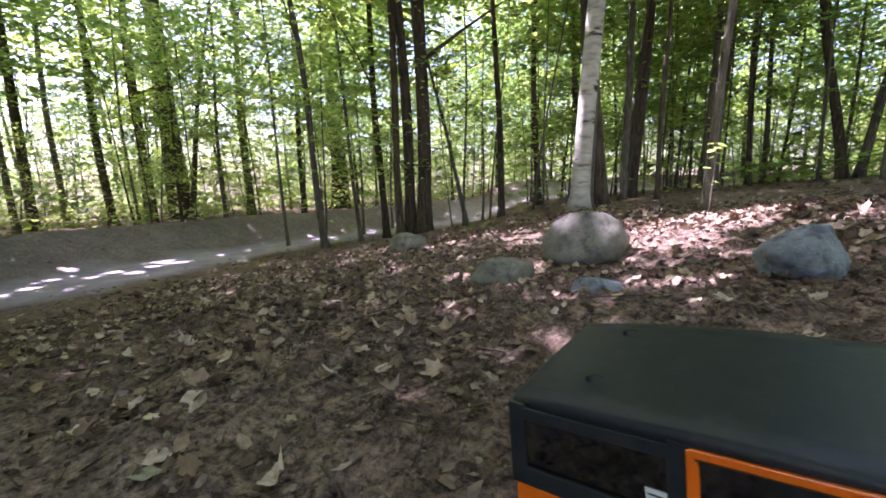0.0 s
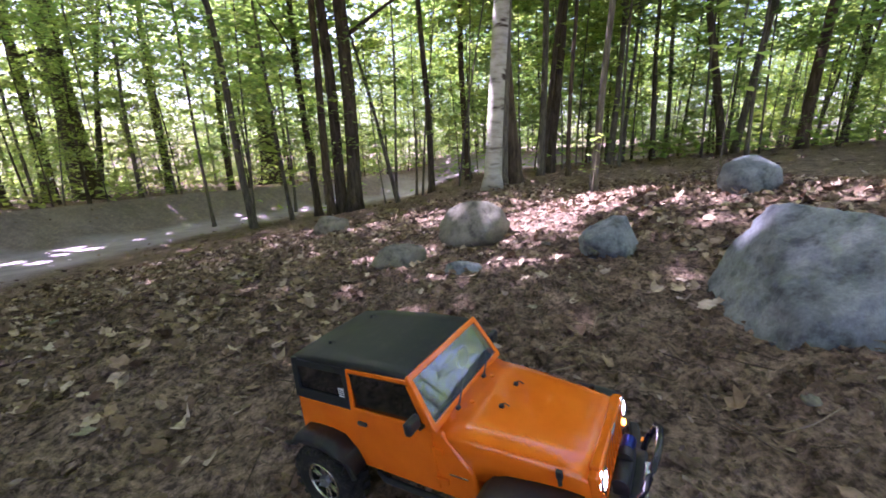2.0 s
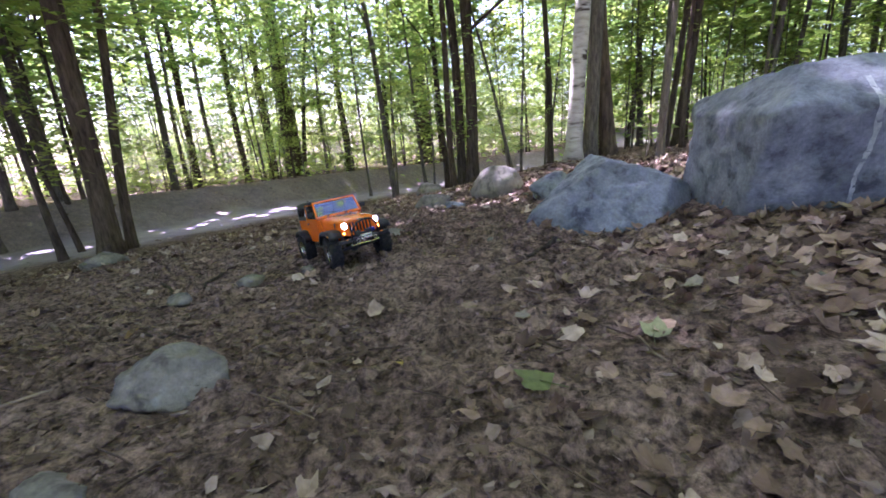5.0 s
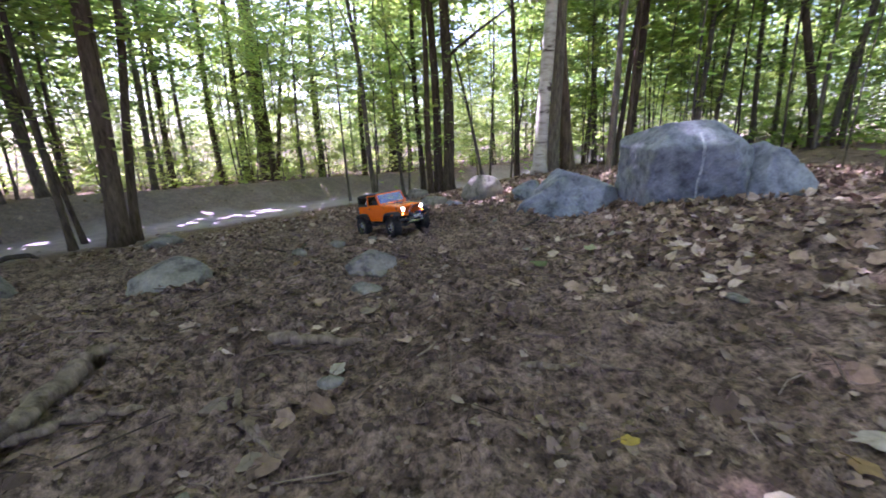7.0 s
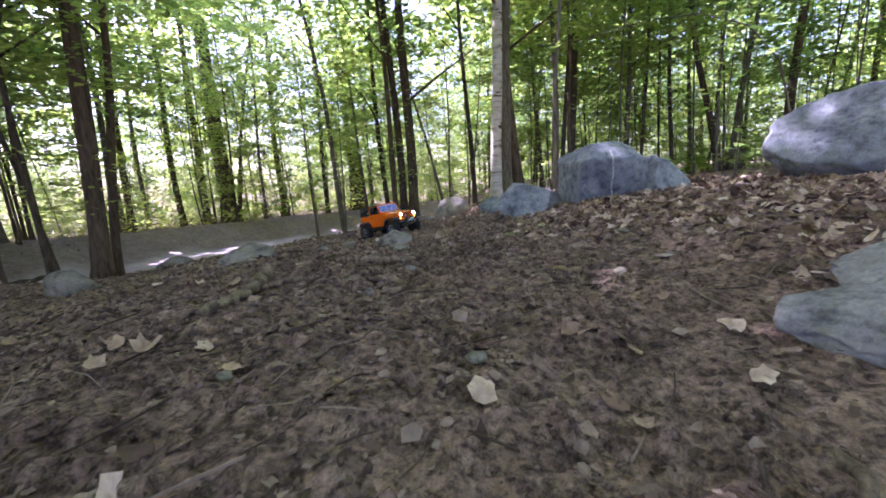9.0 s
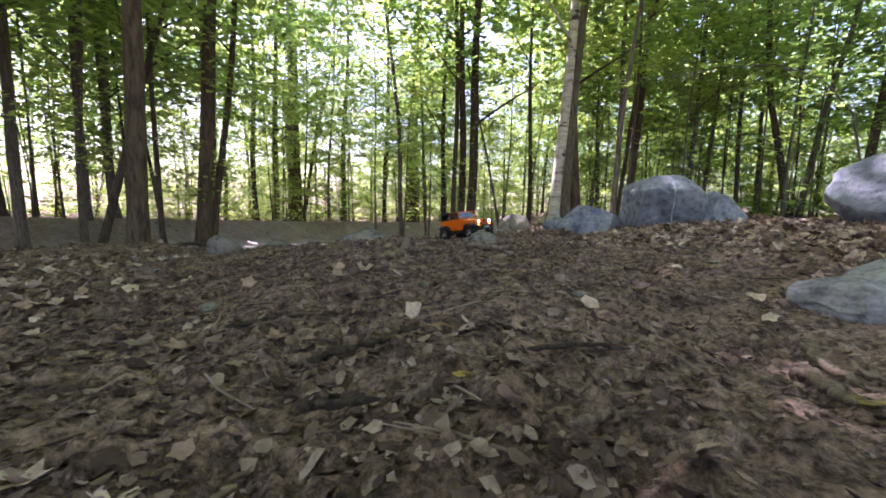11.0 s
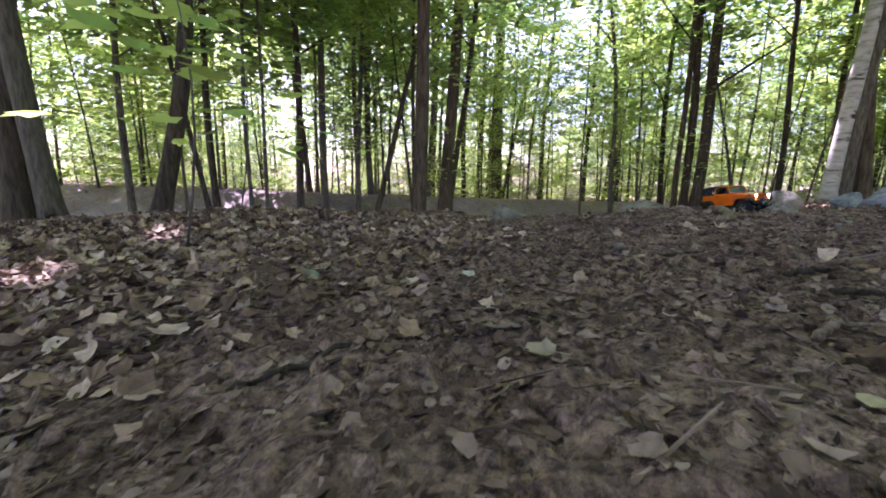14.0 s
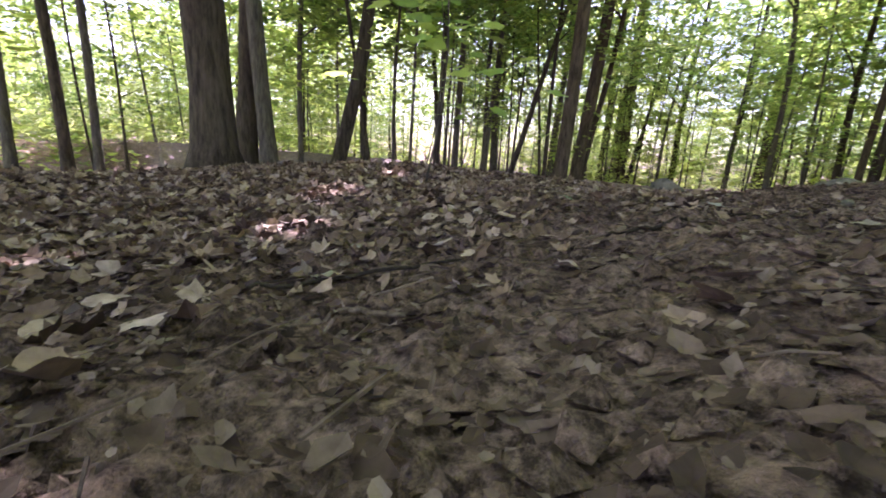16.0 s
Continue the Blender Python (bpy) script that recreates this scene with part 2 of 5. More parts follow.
# ---- trees ----
def tube(points, radii, sides=8, jitter=0.0, cap=True, rnd=random):
    """Vertices and faces of a round bar through points."""
    verts, faces = [], []
    for i, (p, r) in enumerate(zip(points, radii)):
        p = Vector(p)
        d = (Vector(points[min(i + 1, len(points) - 1)]) - Vector(points[max(i - 1, 0)])).normalized()
        a = d.orthogonal().normalized() if abs(d.z) < 0.9 else Vector((1, 0, 0)).cross(d).normalized()
        b = d.cross(a)
        for k in range(sides):
            t = 2 * math.pi * k / sides
            rr = r * (1 + rnd.uniform(-jitter, jitter))
            verts.append(p + (a * math.cos(t) + b * math.sin(t)) * rr)
        if i:
            o, q = (i - 1) * sides, i * sides
            faces += [(o + k, o + (k + 1) % sides, q + (k + 1) % sides, q + k) for k in range(sides)]
    if cap:
        faces.append(tuple(range(sides - 1, -1, -1)))
        faces.append(tuple(range(len(verts) - sides, len(verts))))
    return verts, faces


def leaf_blades(spots, rnd, size):
    """Folded diamond leaves, each at a place with a heading."""
    verts, faces = [], []
    for p, out in spots:
        s = size * rnd.uniform(0.65, 1.3)
        side = out.cross(Vector((0, 0, 1)))
        side = side.normalized() if side.length > 1e-3 else Vector((1, 0, 0))
        tilt = Vector((rnd.uniform(-0.35, 0.35), rnd.uniform(-0.35, 0.35), rnd.uniform(-0.45, 0.25)))
        o = (out + tilt).normalized()
        side = (side + Vector((0, 0, rnd.uniform(-0.5, 0.5)))).normalized()
        up = o.cross(side) * 0.12 * s
        b = len(verts)
        verts += [p, p + o * s * 0.45 + side * s * 0.40 + up, p + o * s, p + o * s * 0.45 - side * s * 0.40 + up]
        faces += [(b, b + 1, b + 2), (b, b + 2, b + 3)]
    return verts, faces


def crown_mesh(name, seed, low, high, radius, boughs, per, size, mat, droop=0.12):
    """Flat leafy boughs round an axis, with gaps between them."""
    rnd = random.Random(seed)
    spots = []
    for i in range(boughs):
        h = low + (high - low) * (i + rnd.random()) / boughs
        u = (h - low) / (high - low)
        reach = radius * (0.35 + 0.65 * math.sin(math.pi * min(1, 0.25 + 0.75 * u)) ** 0.7) * rnd.uniform(0.6, 1.1)
        a = rnd.uniform(0, 2 * math.pi)
        d = Vector((math.cos(a), math.sin(a), 0))
        rise = rnd.uniform(0.0, 0.35)
        for _ in range(per):
            t = rnd.random() ** 0.6
            spread = rnd.gauss(0, 0.22) * reach * t
            p = d * reach * t + Vector((-d.y, d.x, 0)) * spread
            p.z = h + rise * reach * t - droop * reach * t * t + rnd.gauss(0, 0.06)
            spots.append((p, (d + Vector((-d.y, d.x, 0)) * rnd.uniform(-1, 1)).normalized()))
    verts, faces = leaf_blades(spots, rnd, size)
    me = bpy.data.meshes.new(name)
    me.from_pydata(verts, [], faces)
    me.materials.append(mat)
    return me


CANOPY = [crown_mesh("crown", 10 + i, 4.2, 13.5, 3.2, 50, 40, 0.19, LEAF[i % 3]) for i in range(4)]
DENSE = [crown_mesh("crown", 20 + i, 4.0, 12.5, 3.6, 74, 60, 0.20, LEAF[i % 3]) for i in range(3)]
UNDER = [crown_mesh("crown", 30 + i, 1.1, 5.8, 1.8, 44, 46, 0.105, LEAF[(0, 1, 1, 2)[i]]) for i in range(4)]
THICKET = [crown_mesh("foliage", 60 + i, 0.12, 3.4, 1.5, 44, 44, 0.085, LEAF[(0, 2, 1)[i]]) for i in range(3)]
SHRUB = [crown_mesh("foliage", 50 + i, 0.2, 4.2, 2.0, 46, 44, 0.15, LEAF[(1, 0, 1)[i]]) for i in range(3)]
SPRAY = [crown_mesh("crown", 70 + i, 2.7, 6.2, 3.1, 15, 190, 0.125, LEAF[(1, 0)[i]], 0.04) for i in range(2)]
tree_rnd = random.Random(4)


def tree(x, y, r, lean=(0.0, 0.0), height=13.0, bark=0, crown="canopy", label="", sway=0.12):
    """A tree with a tapered trunk, limbs and a leafy crown, standing on the ground."""
    rnd = tree_rnd
    z = ground_z(x, y) - 0.05
    base = new("sapling" if crown == "under" else "tree")
    base.location = (x, y, z)
    n = 16
    ph, qh = rnd.uniform(0, 6), rnd.uniform(0, 6)

    def axis(h):
        wob = sway * min(1.0, h / 2.5)
        return Vector((lean[0] * h + wob * 0.5 * math.sin(0.7 * h + ph), lean[1] * h + wob * 0.5 * math.sin(0.6 * h + qh), h))
    hs = [height * (i / (n - 1)) ** 1.5 for i in range(n)]
    rs = [max(0.012, r * (1 - 0.80 * h / height)) * (1 + 0.55 * math.exp(-h / 0.16)) for h in hs]
    mat = BIRCH if bark == "birch" else BARK[bark]
    off = axis(0)
    v, f = tube([axis(h) - off for h in hs], rs, 12 if r > 0.07 else 8, 0.05, True, rnd)
    mesh_object("trunk", v, f, mat, base)
    limb_from = 2.6 if crown != "under" else 0.9
    for _ in range(3):
        h = rnd.uniform(limb_from, min(height * 0.8, limb_from + 4.5))
        a = rnd.uniform(0, 6.28)
        reach = rnd.uniform(0.7, 1.5) * (1.3 if crown != "under" else 0.7)
        s = axis(h) - off
        d = Vector((math.cos(a), math.sin(a), rnd.uniform(0.3, 1.0)))
        pts = [s, s + d * reach * 0.45 + Vector((0, 0, 0.05)), s + d * reach + Vector((rnd.uniform(-.15, .15), rnd.uniform(-.15, .15), 0.12))]
        v, f = tube(pts, [r * 0.30, r * 0.20, r * 0.07], 6, 0.04, True, rnd)
        mesh_object("limb", v, f, mat, base)
    if crown:
        pool = {"canopy": CANOPY, "dense": DENSE, "spray": SPRAY}.get(crown, UNDER)
        leafy = new("crown", pool[rnd.randrange(len(pool))])
        leafy.parent = base
        k = rnd.uniform(0.85, 1.15) * {"under": height / 5.5, "spray": 1.0}.get(crown, height / 13.0)
        top = axis(height * 0.6)
        leafy.matrix_basis = Matrix.Translation((top.x - off.x, top.y - off.y, 0)) @ pose(0, 0, 0, 0, 0, rnd.uniform(0, 360)) @ Matrix.Diagonal((k, k, k, 1))
    kinds = {"birch": "white paper birch with dark scars and a leafy crown", 0: "dark-barked maple with a tall leafy crown",
             1: "grey-barked maple with a tall leafy crown", 2: "brown-barked maple with a tall leafy crown"}
    if crown == "under":
        return tagged(base, label or "slender leafy maple sapling in the woods", "sapling", "woodland saplings")
    return tagged(base, label or kinds[bark], "tree", "woodland trees")


# clump of three trunks beside the trail
tree(-0.63, 6.45, 0.120, (0.02, 0.0), bark=0)
tree(-0.87, 6.61, 0.094, (-0.01, 0.0), bark=0)
tree(-1.03, 6.50, 0.065, (-0.012, 0.0), bark=2)
tree(-2.44, 6.81, 0.066, (-0.07, -0.02), 9, bark=1, sway=0.3)
tree(-1.50, 7.79, 0.072, (-0.02, 0.0), 10, bark=0)
tree(-2.00, 7.68, 0.044, (-0.06, -0.01), 6, 1, "under")
tree(0.82, 7.93, 0.067, (-0.02, 0.0), 10, bark=0)
tree(0.11, 7.04, 0.040, (-0.22, 0.01), 5, 1, "under")
# birch and the two trunks behind it
tree(1.17, 4.01, 0.092, (0.042, -0.01), 12, "birch", sway=0.05)
tree(1.40, 4.58, 0.090, (0.04, -0.01), 12, 1, sway=0.05)
tree(1.68, 4.82, 0.100, (-0.07, 0.01), 13, 2)
# beyond the trail
tree(-9.56, 13.36, 0.331, (0.0, 0.0), 16, 0, label="massive dark-barked maple standing behind the trail berm")
tree(-8.84, 12.73, 0.092, (0.17, 0.08), 9, 0)
tree(-9.67, 8.54, 0.105, (0.03, 0.02), bark=0)
tree(-10.58, 10.21, 0.077, (0.03, 0.02), bark=1)
tree(-9.24, 10.18, 0.106, (0.0, 0.0), bark=0)
tree(-9.74, 12.10, 0.143, (0.02, 0.02), bark=0)
tree(-7.69, 14.43, 0.134, (0.02, 0.01), bark=0)
tree(-7.04, 11.66, 0.059, (0.03, 0.02), 10, 1)
tree(-5.19, 17.33, 0.362, (0.02, 0.01), 16, 0, label="massive dark-barked maple standing behind the trail berm")
tree(-5.31, 13.45, 0.095, (0.02, 0.0), bark=0)
tree(-9.16, 7.73, 0.060, (0.03, 0.02), 9, 1)
# young maples with wide flat sprays of leaves
tree(-3.62, 7.98, 0.034, (-0.02, 0.01), 7.0, 1, "spray")
tree(-6.63, 9.13, 0.036, (0.03, 0.0), 7.2, 0, "spray")
tree(0.08, 9.08, 0.034, (0.02, 0.0), 7.0, 1, "spray")
tree(-7.59, 4.04, 0.036, (0.03, 0.02), 7.0, 0, "spray")
tree(4.05, 6.40, 0.030, (0.02, 0.0), 6.8, 1, "spray")
tree(-6.03, -0.39, 0.034, (0.0, 0.02), 7.0, 1, "spray")
for px, py, ph in ((-9.0, 12.0, 7.5), (-4.4, 12.6, 7.4), (-7.9, 9.4, 7.0), (-1.9, 11.0, 7.2), (-10.4, 6.2, 7.3), (-5.9, 15.2, 8.0), (2.1, 11.6, 7.6), (-8.6, -0.6, 7.0),
                   (-9.6, 3.4, 7.4), (-3.0, 14.6, 8.0), (5.6, 10.4, 7.6), (7.8, 8.4, 7.2), (-6.4, 12.2, 6.6), (-2.4, 9.6, 6.4)):
    tree(px, py, 0.034, (0.02, 0.0), ph, 1, "spray")
# right-hand woods
tree(3.15, 7.41, 0.092, (0.05, -0.01), bark=0)
tree(2.85, 7.04, 0.059, (0.10, -0.04), 9, 0)
tree(4.60, 7.74, 0.065, (0.03, -0.01), 11, 1)
tree(5.27, 8.42, 0.047, (0.02, -0.01), 9, 1)
tree(6.29, 6.71, 0.075, (-0.13, 0.06), 10, 0, sway=0.3)
tree(6.46, 6.63, 0.062, (0.10, -0.04), 10, 1, sway=0.3)
tree(6.30, 8.87, 0.062, (-0.02, 0.02), 11, 1)
tree(7.04, 9.47, 0.059, (0.0, 0.01), 11, 1)
tree(2.80, 5.69, 0.036, (-0.02, 0.0), 9, bark=2)
tree(1.98, 3.24, 0.034, (0.05, 0.0), 9, 1, sway=0.16, label="slim pale grey maple beside the leafy mound")
tree(2.72, 6.72, 0.064, (0.0, 0.0), 11, 1)
tree(7.14, 5.98, 0.085, (0.02, -0.01), 11, 2)
tree(5.36, 5.17, 0.026, (0.0, 0.0), 7, 1)
# beside the path
# dense crowns in this row are chosen to keep sun off the path
tree(-4.30, 2.10, 0.115, (0.05, 0.05), bark=2, crown="dense")
tree(-4.39, 2.41, 0.059, (0.07, 0.07), 10, 2)
tree(-5.28, 1.25, 0.057, (0.16, 0.22), 8, 0)
tree(-5.17, 2.31, 0.034, (-0.06, -0.08), 5, 0, "under")
tree(-3.02, -0.09, 0.089, (0.02, 0.02), bark=2, crown="dense")
tree(-4.76, 1.85, 0.042, (0.0, 0.0), 8, 0, crown="dense")
# made taller so that its crown shades the path
tree(-6.85, 2.29, 0.060, (0.02, 0.02), 14, 1, crown="dense")
tree(-8.87, 2.67, 0.044, (0.0, 0.01), 8, 1)
# behind the leafy bank
tree(-3.80, -3.81, 0.168, (0.0, -0.01), 14, 0, "dense", label="thick dark-barked oak standing on the leafy bank")
tree(-4.87, -3.34, 0.109, (0.03, 0.07), bark=0, crown="dense")
tree(-4.54, -3.16, 0.085, (-0.02, -0.05), bark=1, crown="dense")
tree(-5.06, -2.26, 0.097, (0.09, 0.14), 9, 0, sway=0.35)
tree(-5.04, -1.65, 0.035, (-0.08, -0.12), 6, 0, "under")
tree(-7.78, -1.72, 0.057, (0.01, 0.02), 10, 1, crown="dense")
tree(-7.07, -0.08, 0.041, (0.01, 0.01), 9, 1, crown="dense")
# made taller and denser so that its crown shades the mound
tree(-7.66, 3.00, 0.060, (-0.01, 0.03), 14, 1, crown="dense")
tree(-8.47, 4.22, 0.095, (-0.03, -0.03), bark=1)
tree(-8.80, 2.38, 0.071, (-0.06, -0.06), bark=0)
tree(-6.36, -4.95, 0.060, (0.0, -0.01), 10, 0)
tree(-6.37, -4.67, 0.048, (0.0, 0.0), 10, 1)
tree(-7.23, -5.55, 0.058, (0.0, 0.01), 10, 1)


def fill_woods():
    """Further trees, saplings and shrubs, scattered through the woods on every side."""
    rnd = random.Random(21)
    taken = []

    def free(x, y, gap):
        if abs(road_side(x, y)) < 1.7 or any((x - a) ** 2 + (y - b) ** 2 < gap * gap for a, b in taken):
            return False
        taken.append((x, y))
        return True
    made = 0
    while made < 140:
        a, d = rnd.uniform(-math.pi, math.pi), 9.5 + 26 * rnd.random() ** 0.9
        if abs(a) > 1.9 and rnd.random() < 0.25:
            continue
        x, y = 0.3 - math.sin(a) * d, -1.5 + math.cos(a) * d
        if free(x, y, 1.0):
            tree(x, y, rnd.uniform(0.035, 0.085), (rnd.uniform(-.05, .05), rnd.uniform(-.05, .05)), rnd.uniform(9, 13), rnd.choice((0, 0, 1, 2)))
            made += 1
    made = 0
    while made < 130:
        a, d = rnd.uniform(-1.2, 1.9), 8.5 + 22 * rnd.random()
        x, y = 0.3 - math.sin(a) * d, -1.5 + math.cos(a) * d
        if free(x, y, 0.8):
            tree(x, y, rnd.uniform(0.012, 0.03), (rnd.uniform(-.1, .1), rnd.uniform(-.1, .1)), rnd.uniform(3.5, 6.5), rnd.choice((0, 1, 2)), "under", "slender leafy maple sapling in the woods")
            made += 1
    made = 0
    while made < 34:
        a, d = rnd.uniform(-1.15, 0.25), 10 + 16 * rnd.random()
        x, y = 0.3 - math.sin(a) * d, -1.5 + math.cos(a) * d
        if free(x, y, 0.7):
            tree(x, y, rnd.uniform(0.014, 0.034), (rnd.uniform(-.1, .1), rnd.uniform(-.1, .1)), rnd.uniform(5.0, 8.0), rnd.choice((0, 1, 2)), "under", "slender leafy maple sapling in the woods")
            made += 1
    made = 0
    while made < 8:
        a, d = rnd.uniform(-0.45, 0.05), 11 + 12 * rnd.random()
        x, y = 0.3 - math.sin(a) * d, -1.5 + math.cos(a) * d
        if free(x, y, 0.5):
            tree(x, y, rnd.uniform(0.014, 0.034), (rnd.uniform(-.1, .1), rnd.uniform(-.1, .1)), rnd.uniform(5.5, 8.5), rnd.choice((0, 1, 2)), "under", "slender leafy maple sapling in the woods")
            made += 1
    made = 0
    while made < 6:
        a, d = rnd.uniform(0.75, 1.75), 8.0 + 10 * rnd.random()
        x, y = 0.3 - math.sin(a) * d, -1.5 + math.cos(a) * d
        if free(x, y, 0.6):
            tree(x, y, rnd.uniform(0.014, 0.032), (rnd.uniform(-.1, .1), rnd.uniform(-.1, .1)), rnd.uniform(5.5, 8.5), rnd.choice((0, 1, 2)), "under", "slender leafy maple sapling in the woods")
            made += 1
    # unseen dense trees added behind the path to screen sky light and fill reflections
    made = 0
    while made < 6:
        a, d = math.pi + rnd.uniform(-1.25, 1.25), 5.5 + 7 * rnd.random()
        x, y = 0.3 - math.sin(a) * d, -3.0 + math.cos(a) * d
        if free(x, y, 1.2):
            tree(x, y, rnd.uniform(0.06, 0.11), (rnd.uniform(-.05, .05), rnd.uniform(-.05, .05)), rnd.uniform(11, 14), rnd.choice((0, 1, 2)), "dense")
            made += 1
    for i in range(124):
        a, d = (rnd.uniform(-1.6, -0.02), rnd.uniform(9.5, 19)) if i < 34 else (rnd.uniform(0.25, 2.05), rnd.uniform(10, 26))
        x, y = 0.3 - math.sin(a) * d, -1.5 + math.cos(a) * d
        if abs(road_side(x, y)) < 2.3:
            continue
        bush = new("shrub", THICKET[i % 3])
        k = rnd.uniform(0.35, 0.75)
        bush.matrix_basis = Matrix.Translation((x, y, ground_z(x, y, False))) @ pose(0, 0, 0, 0, 0, rnd.uniform(0, 360)) @ Matrix.Diagonal((k, k, k, 1))
        tagged(bush, "low green undergrowth between the thin trunks", "shrub", "woodland shrubs")
    verts, faces = [], []
    for _ in range(170):
        a, d = rnd.choice((rnd.uniform(-1.5, 0.0), rnd.uniform(-1.5, 1.9))), 8.0 + 16 * rnd.random()
        x, y = 0.3 - math.sin(a) * d, -1.5 + math.cos(a) * d
        if abs(road_side(x, y)) < 2.0:
            continue
        h, lx, ly, ph = rnd.uniform(3.0, 7.0), rnd.uniform(-.13, .13), rnd.uniform(-.13, .13), rnd.uniform(0, 6)
        r = rnd.uniform(0.008, 0.022)
        z = ground_z(x, y, False) - 0.05
        v, f = tube([(x + lx * h * t + 0.06 * math.sin(5 * t + ph), y + ly * h * t + 0.06 * math.sin(4 * t + ph), z + h * t) for t in (0, .1, .2, .35, .5, .7, .85, 1)], [r * (1.1 - 0.8 * t) for t in (0, .1, .2, .35, .5, .7, .85, 1)], 6, 0.05, True, rnd)
        b = len(verts)
        verts += v
        faces += [tuple(b + i for i in q) for q in f]
    tagged(mesh_object("sapling_stems", verts, faces, BARK[1]), "thin bare grey sapling stems between the trees", "sapling stems", kind="stuff")
    for i in range(150):
        a, d = rnd.uniform(-1.4, 2.1), rnd.uniform(17, 44)
        x, y = -math.sin(a) * d, math.cos(a) * d
        bush = new("shrub", SHRUB[i % 3])
        k = rnd.uniform(0.8, 1.4)
        bush.matrix_basis = Matrix.Translation((x, y, ground_z(x, y, False))) @ pose(0, 0, 0, 0, 0, rnd.uniform(0, 360)) @ Matrix.Diagonal((k, k, k, 1))
        tagged(bush, "sunlit yellow-green shrub behind the trees", "shrub", "woodland shrubs")



def far_woods():
    """The furthest foliage, as clumps of leaves with gaps between them."""
    rnd = random.Random(88)
    spots = []
    while len(spots) < 30000:
        a = rnd.uniform(-1.9, 2.2)
        d, z = rnd.uniform(34, 56), rnd.uniform(0.1, 15.0)
        thin = 0.30 if 0.10 < a < 0.80 else -0.15 if a > 0 else -0.25 if a > -0.8 else 0.08
        clump = noise.noise(Vector((a * 22, z * 0.5, d * 0.1))) + 0.5 * noise.noise(Vector((a * 60, z * 1.4, 3)))
        if clump < thin - 0.12:
            continue
        h = rnd.uniform(0, 6.28)
        far = Vector((0.3 - math.sin(a) * d, -1.5 + math.cos(a) * d, 0))
        far.z = z + hillside(far.x, far.y)
        spots.append((far, Vector((math.cos(h), math.sin(h), rnd.uniform(-0.4, 0.2))).normalized()))
    for mat, part_of in ((LEAF[0], [q for q in spots if q[0].x <= 1.0 or q[0].x > 16.0]), (LEAF[2], [q for q in spots if 1.0 < q[0].x <= 16.0])):
        verts, faces = leaf_blades(part_of, rnd, 0.50)
        tagged(mesh_object("far_woods", verts, faces, mat, shade=False), "distant green foliage of the woods beyond the trail", "foliage", kind="stuff")


def undergrowth():
    """Low leafy growth that covers the ground under the further trees."""
    rnd = random.Random(57)
    for mat, count, lo, hi in ((LEAF[1], 21000, 0.05, 2.7), (LEAF[0], 13000, -1.7, 0.1)):
        spots = []
        while len(spots) < count:
            a, d = rnd.uniform(lo, hi), 9.0 + 22 * rnd.random() ** 0.8
            x, y = 0.3 - math.sin(a) * d, -1.5 + math.cos(a) * d
            side = road_side(x, y)
            if -1.6 < side < 2.1 or noise.noise(Vector((x, y, 1)) * 0.45) < (-0.12 if a < 1.6 else -0.4):
                continue
            top = 0.35 + 1.1 * max(0.0, noise.noise(Vector((x, y, 5)) * 0.7) + 0.35)
            h = rnd.uniform(0, 6.28)
            spots.append((Vector((x, y, ground_z(x, y, False) + 0.05 + top * rnd.random() ** 0.7)), Vector((math.cos(h), math.sin(h), rnd.uniform(-0.3, 0.3))).normalized()))
        verts, faces = leaf_blades(spots, rnd, 0.17)
        tagged(mesh_object("undergrowth", verts, faces, mat, shade=False), "low leafy green undergrowth covering the ground beneath the trees", "undergrowth", kind="stuff")


def thickets():
    """Leafy saplings that close the woods behind the boulders and behind the bank."""
    rnd = random.Random(63)
    for i in range(57):
        a, d = (rnd.uniform(-0.72, -0.02), rnd.uniform(12, 21)) if i < 34 else (rnd.uniform(0.95, 1.8), rnd.uniform(8.5, 15)) if i < 46 else (rnd.uniform(1.4, 1.95), rnd.uniform(9, 15))
        x, y = 0.3 - math.sin(a) * d, -1.5 + math.cos(a) * d
        if abs(road_side(x, y)) > 1.8:
            tree(x, y, rnd.uniform(0.016, 0.036), (rnd.uniform(-.08, .08), rnd.uniform(-.08, .08)), rnd.uniform(6.0, 9.0), rnd.choice((0, 1, 1, 2)), "under", "slender leafy maple sapling in the woods")


fill_woods()
far_woods()
undergrowth()
thickets()


# random spots along the trail where crowns get cut to let sun in
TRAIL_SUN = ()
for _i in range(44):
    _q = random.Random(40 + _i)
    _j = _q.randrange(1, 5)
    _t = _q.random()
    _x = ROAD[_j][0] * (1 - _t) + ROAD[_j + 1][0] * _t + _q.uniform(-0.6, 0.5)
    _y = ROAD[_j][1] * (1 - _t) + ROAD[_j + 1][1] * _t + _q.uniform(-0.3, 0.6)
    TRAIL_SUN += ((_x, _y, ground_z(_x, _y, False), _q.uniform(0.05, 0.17)),)


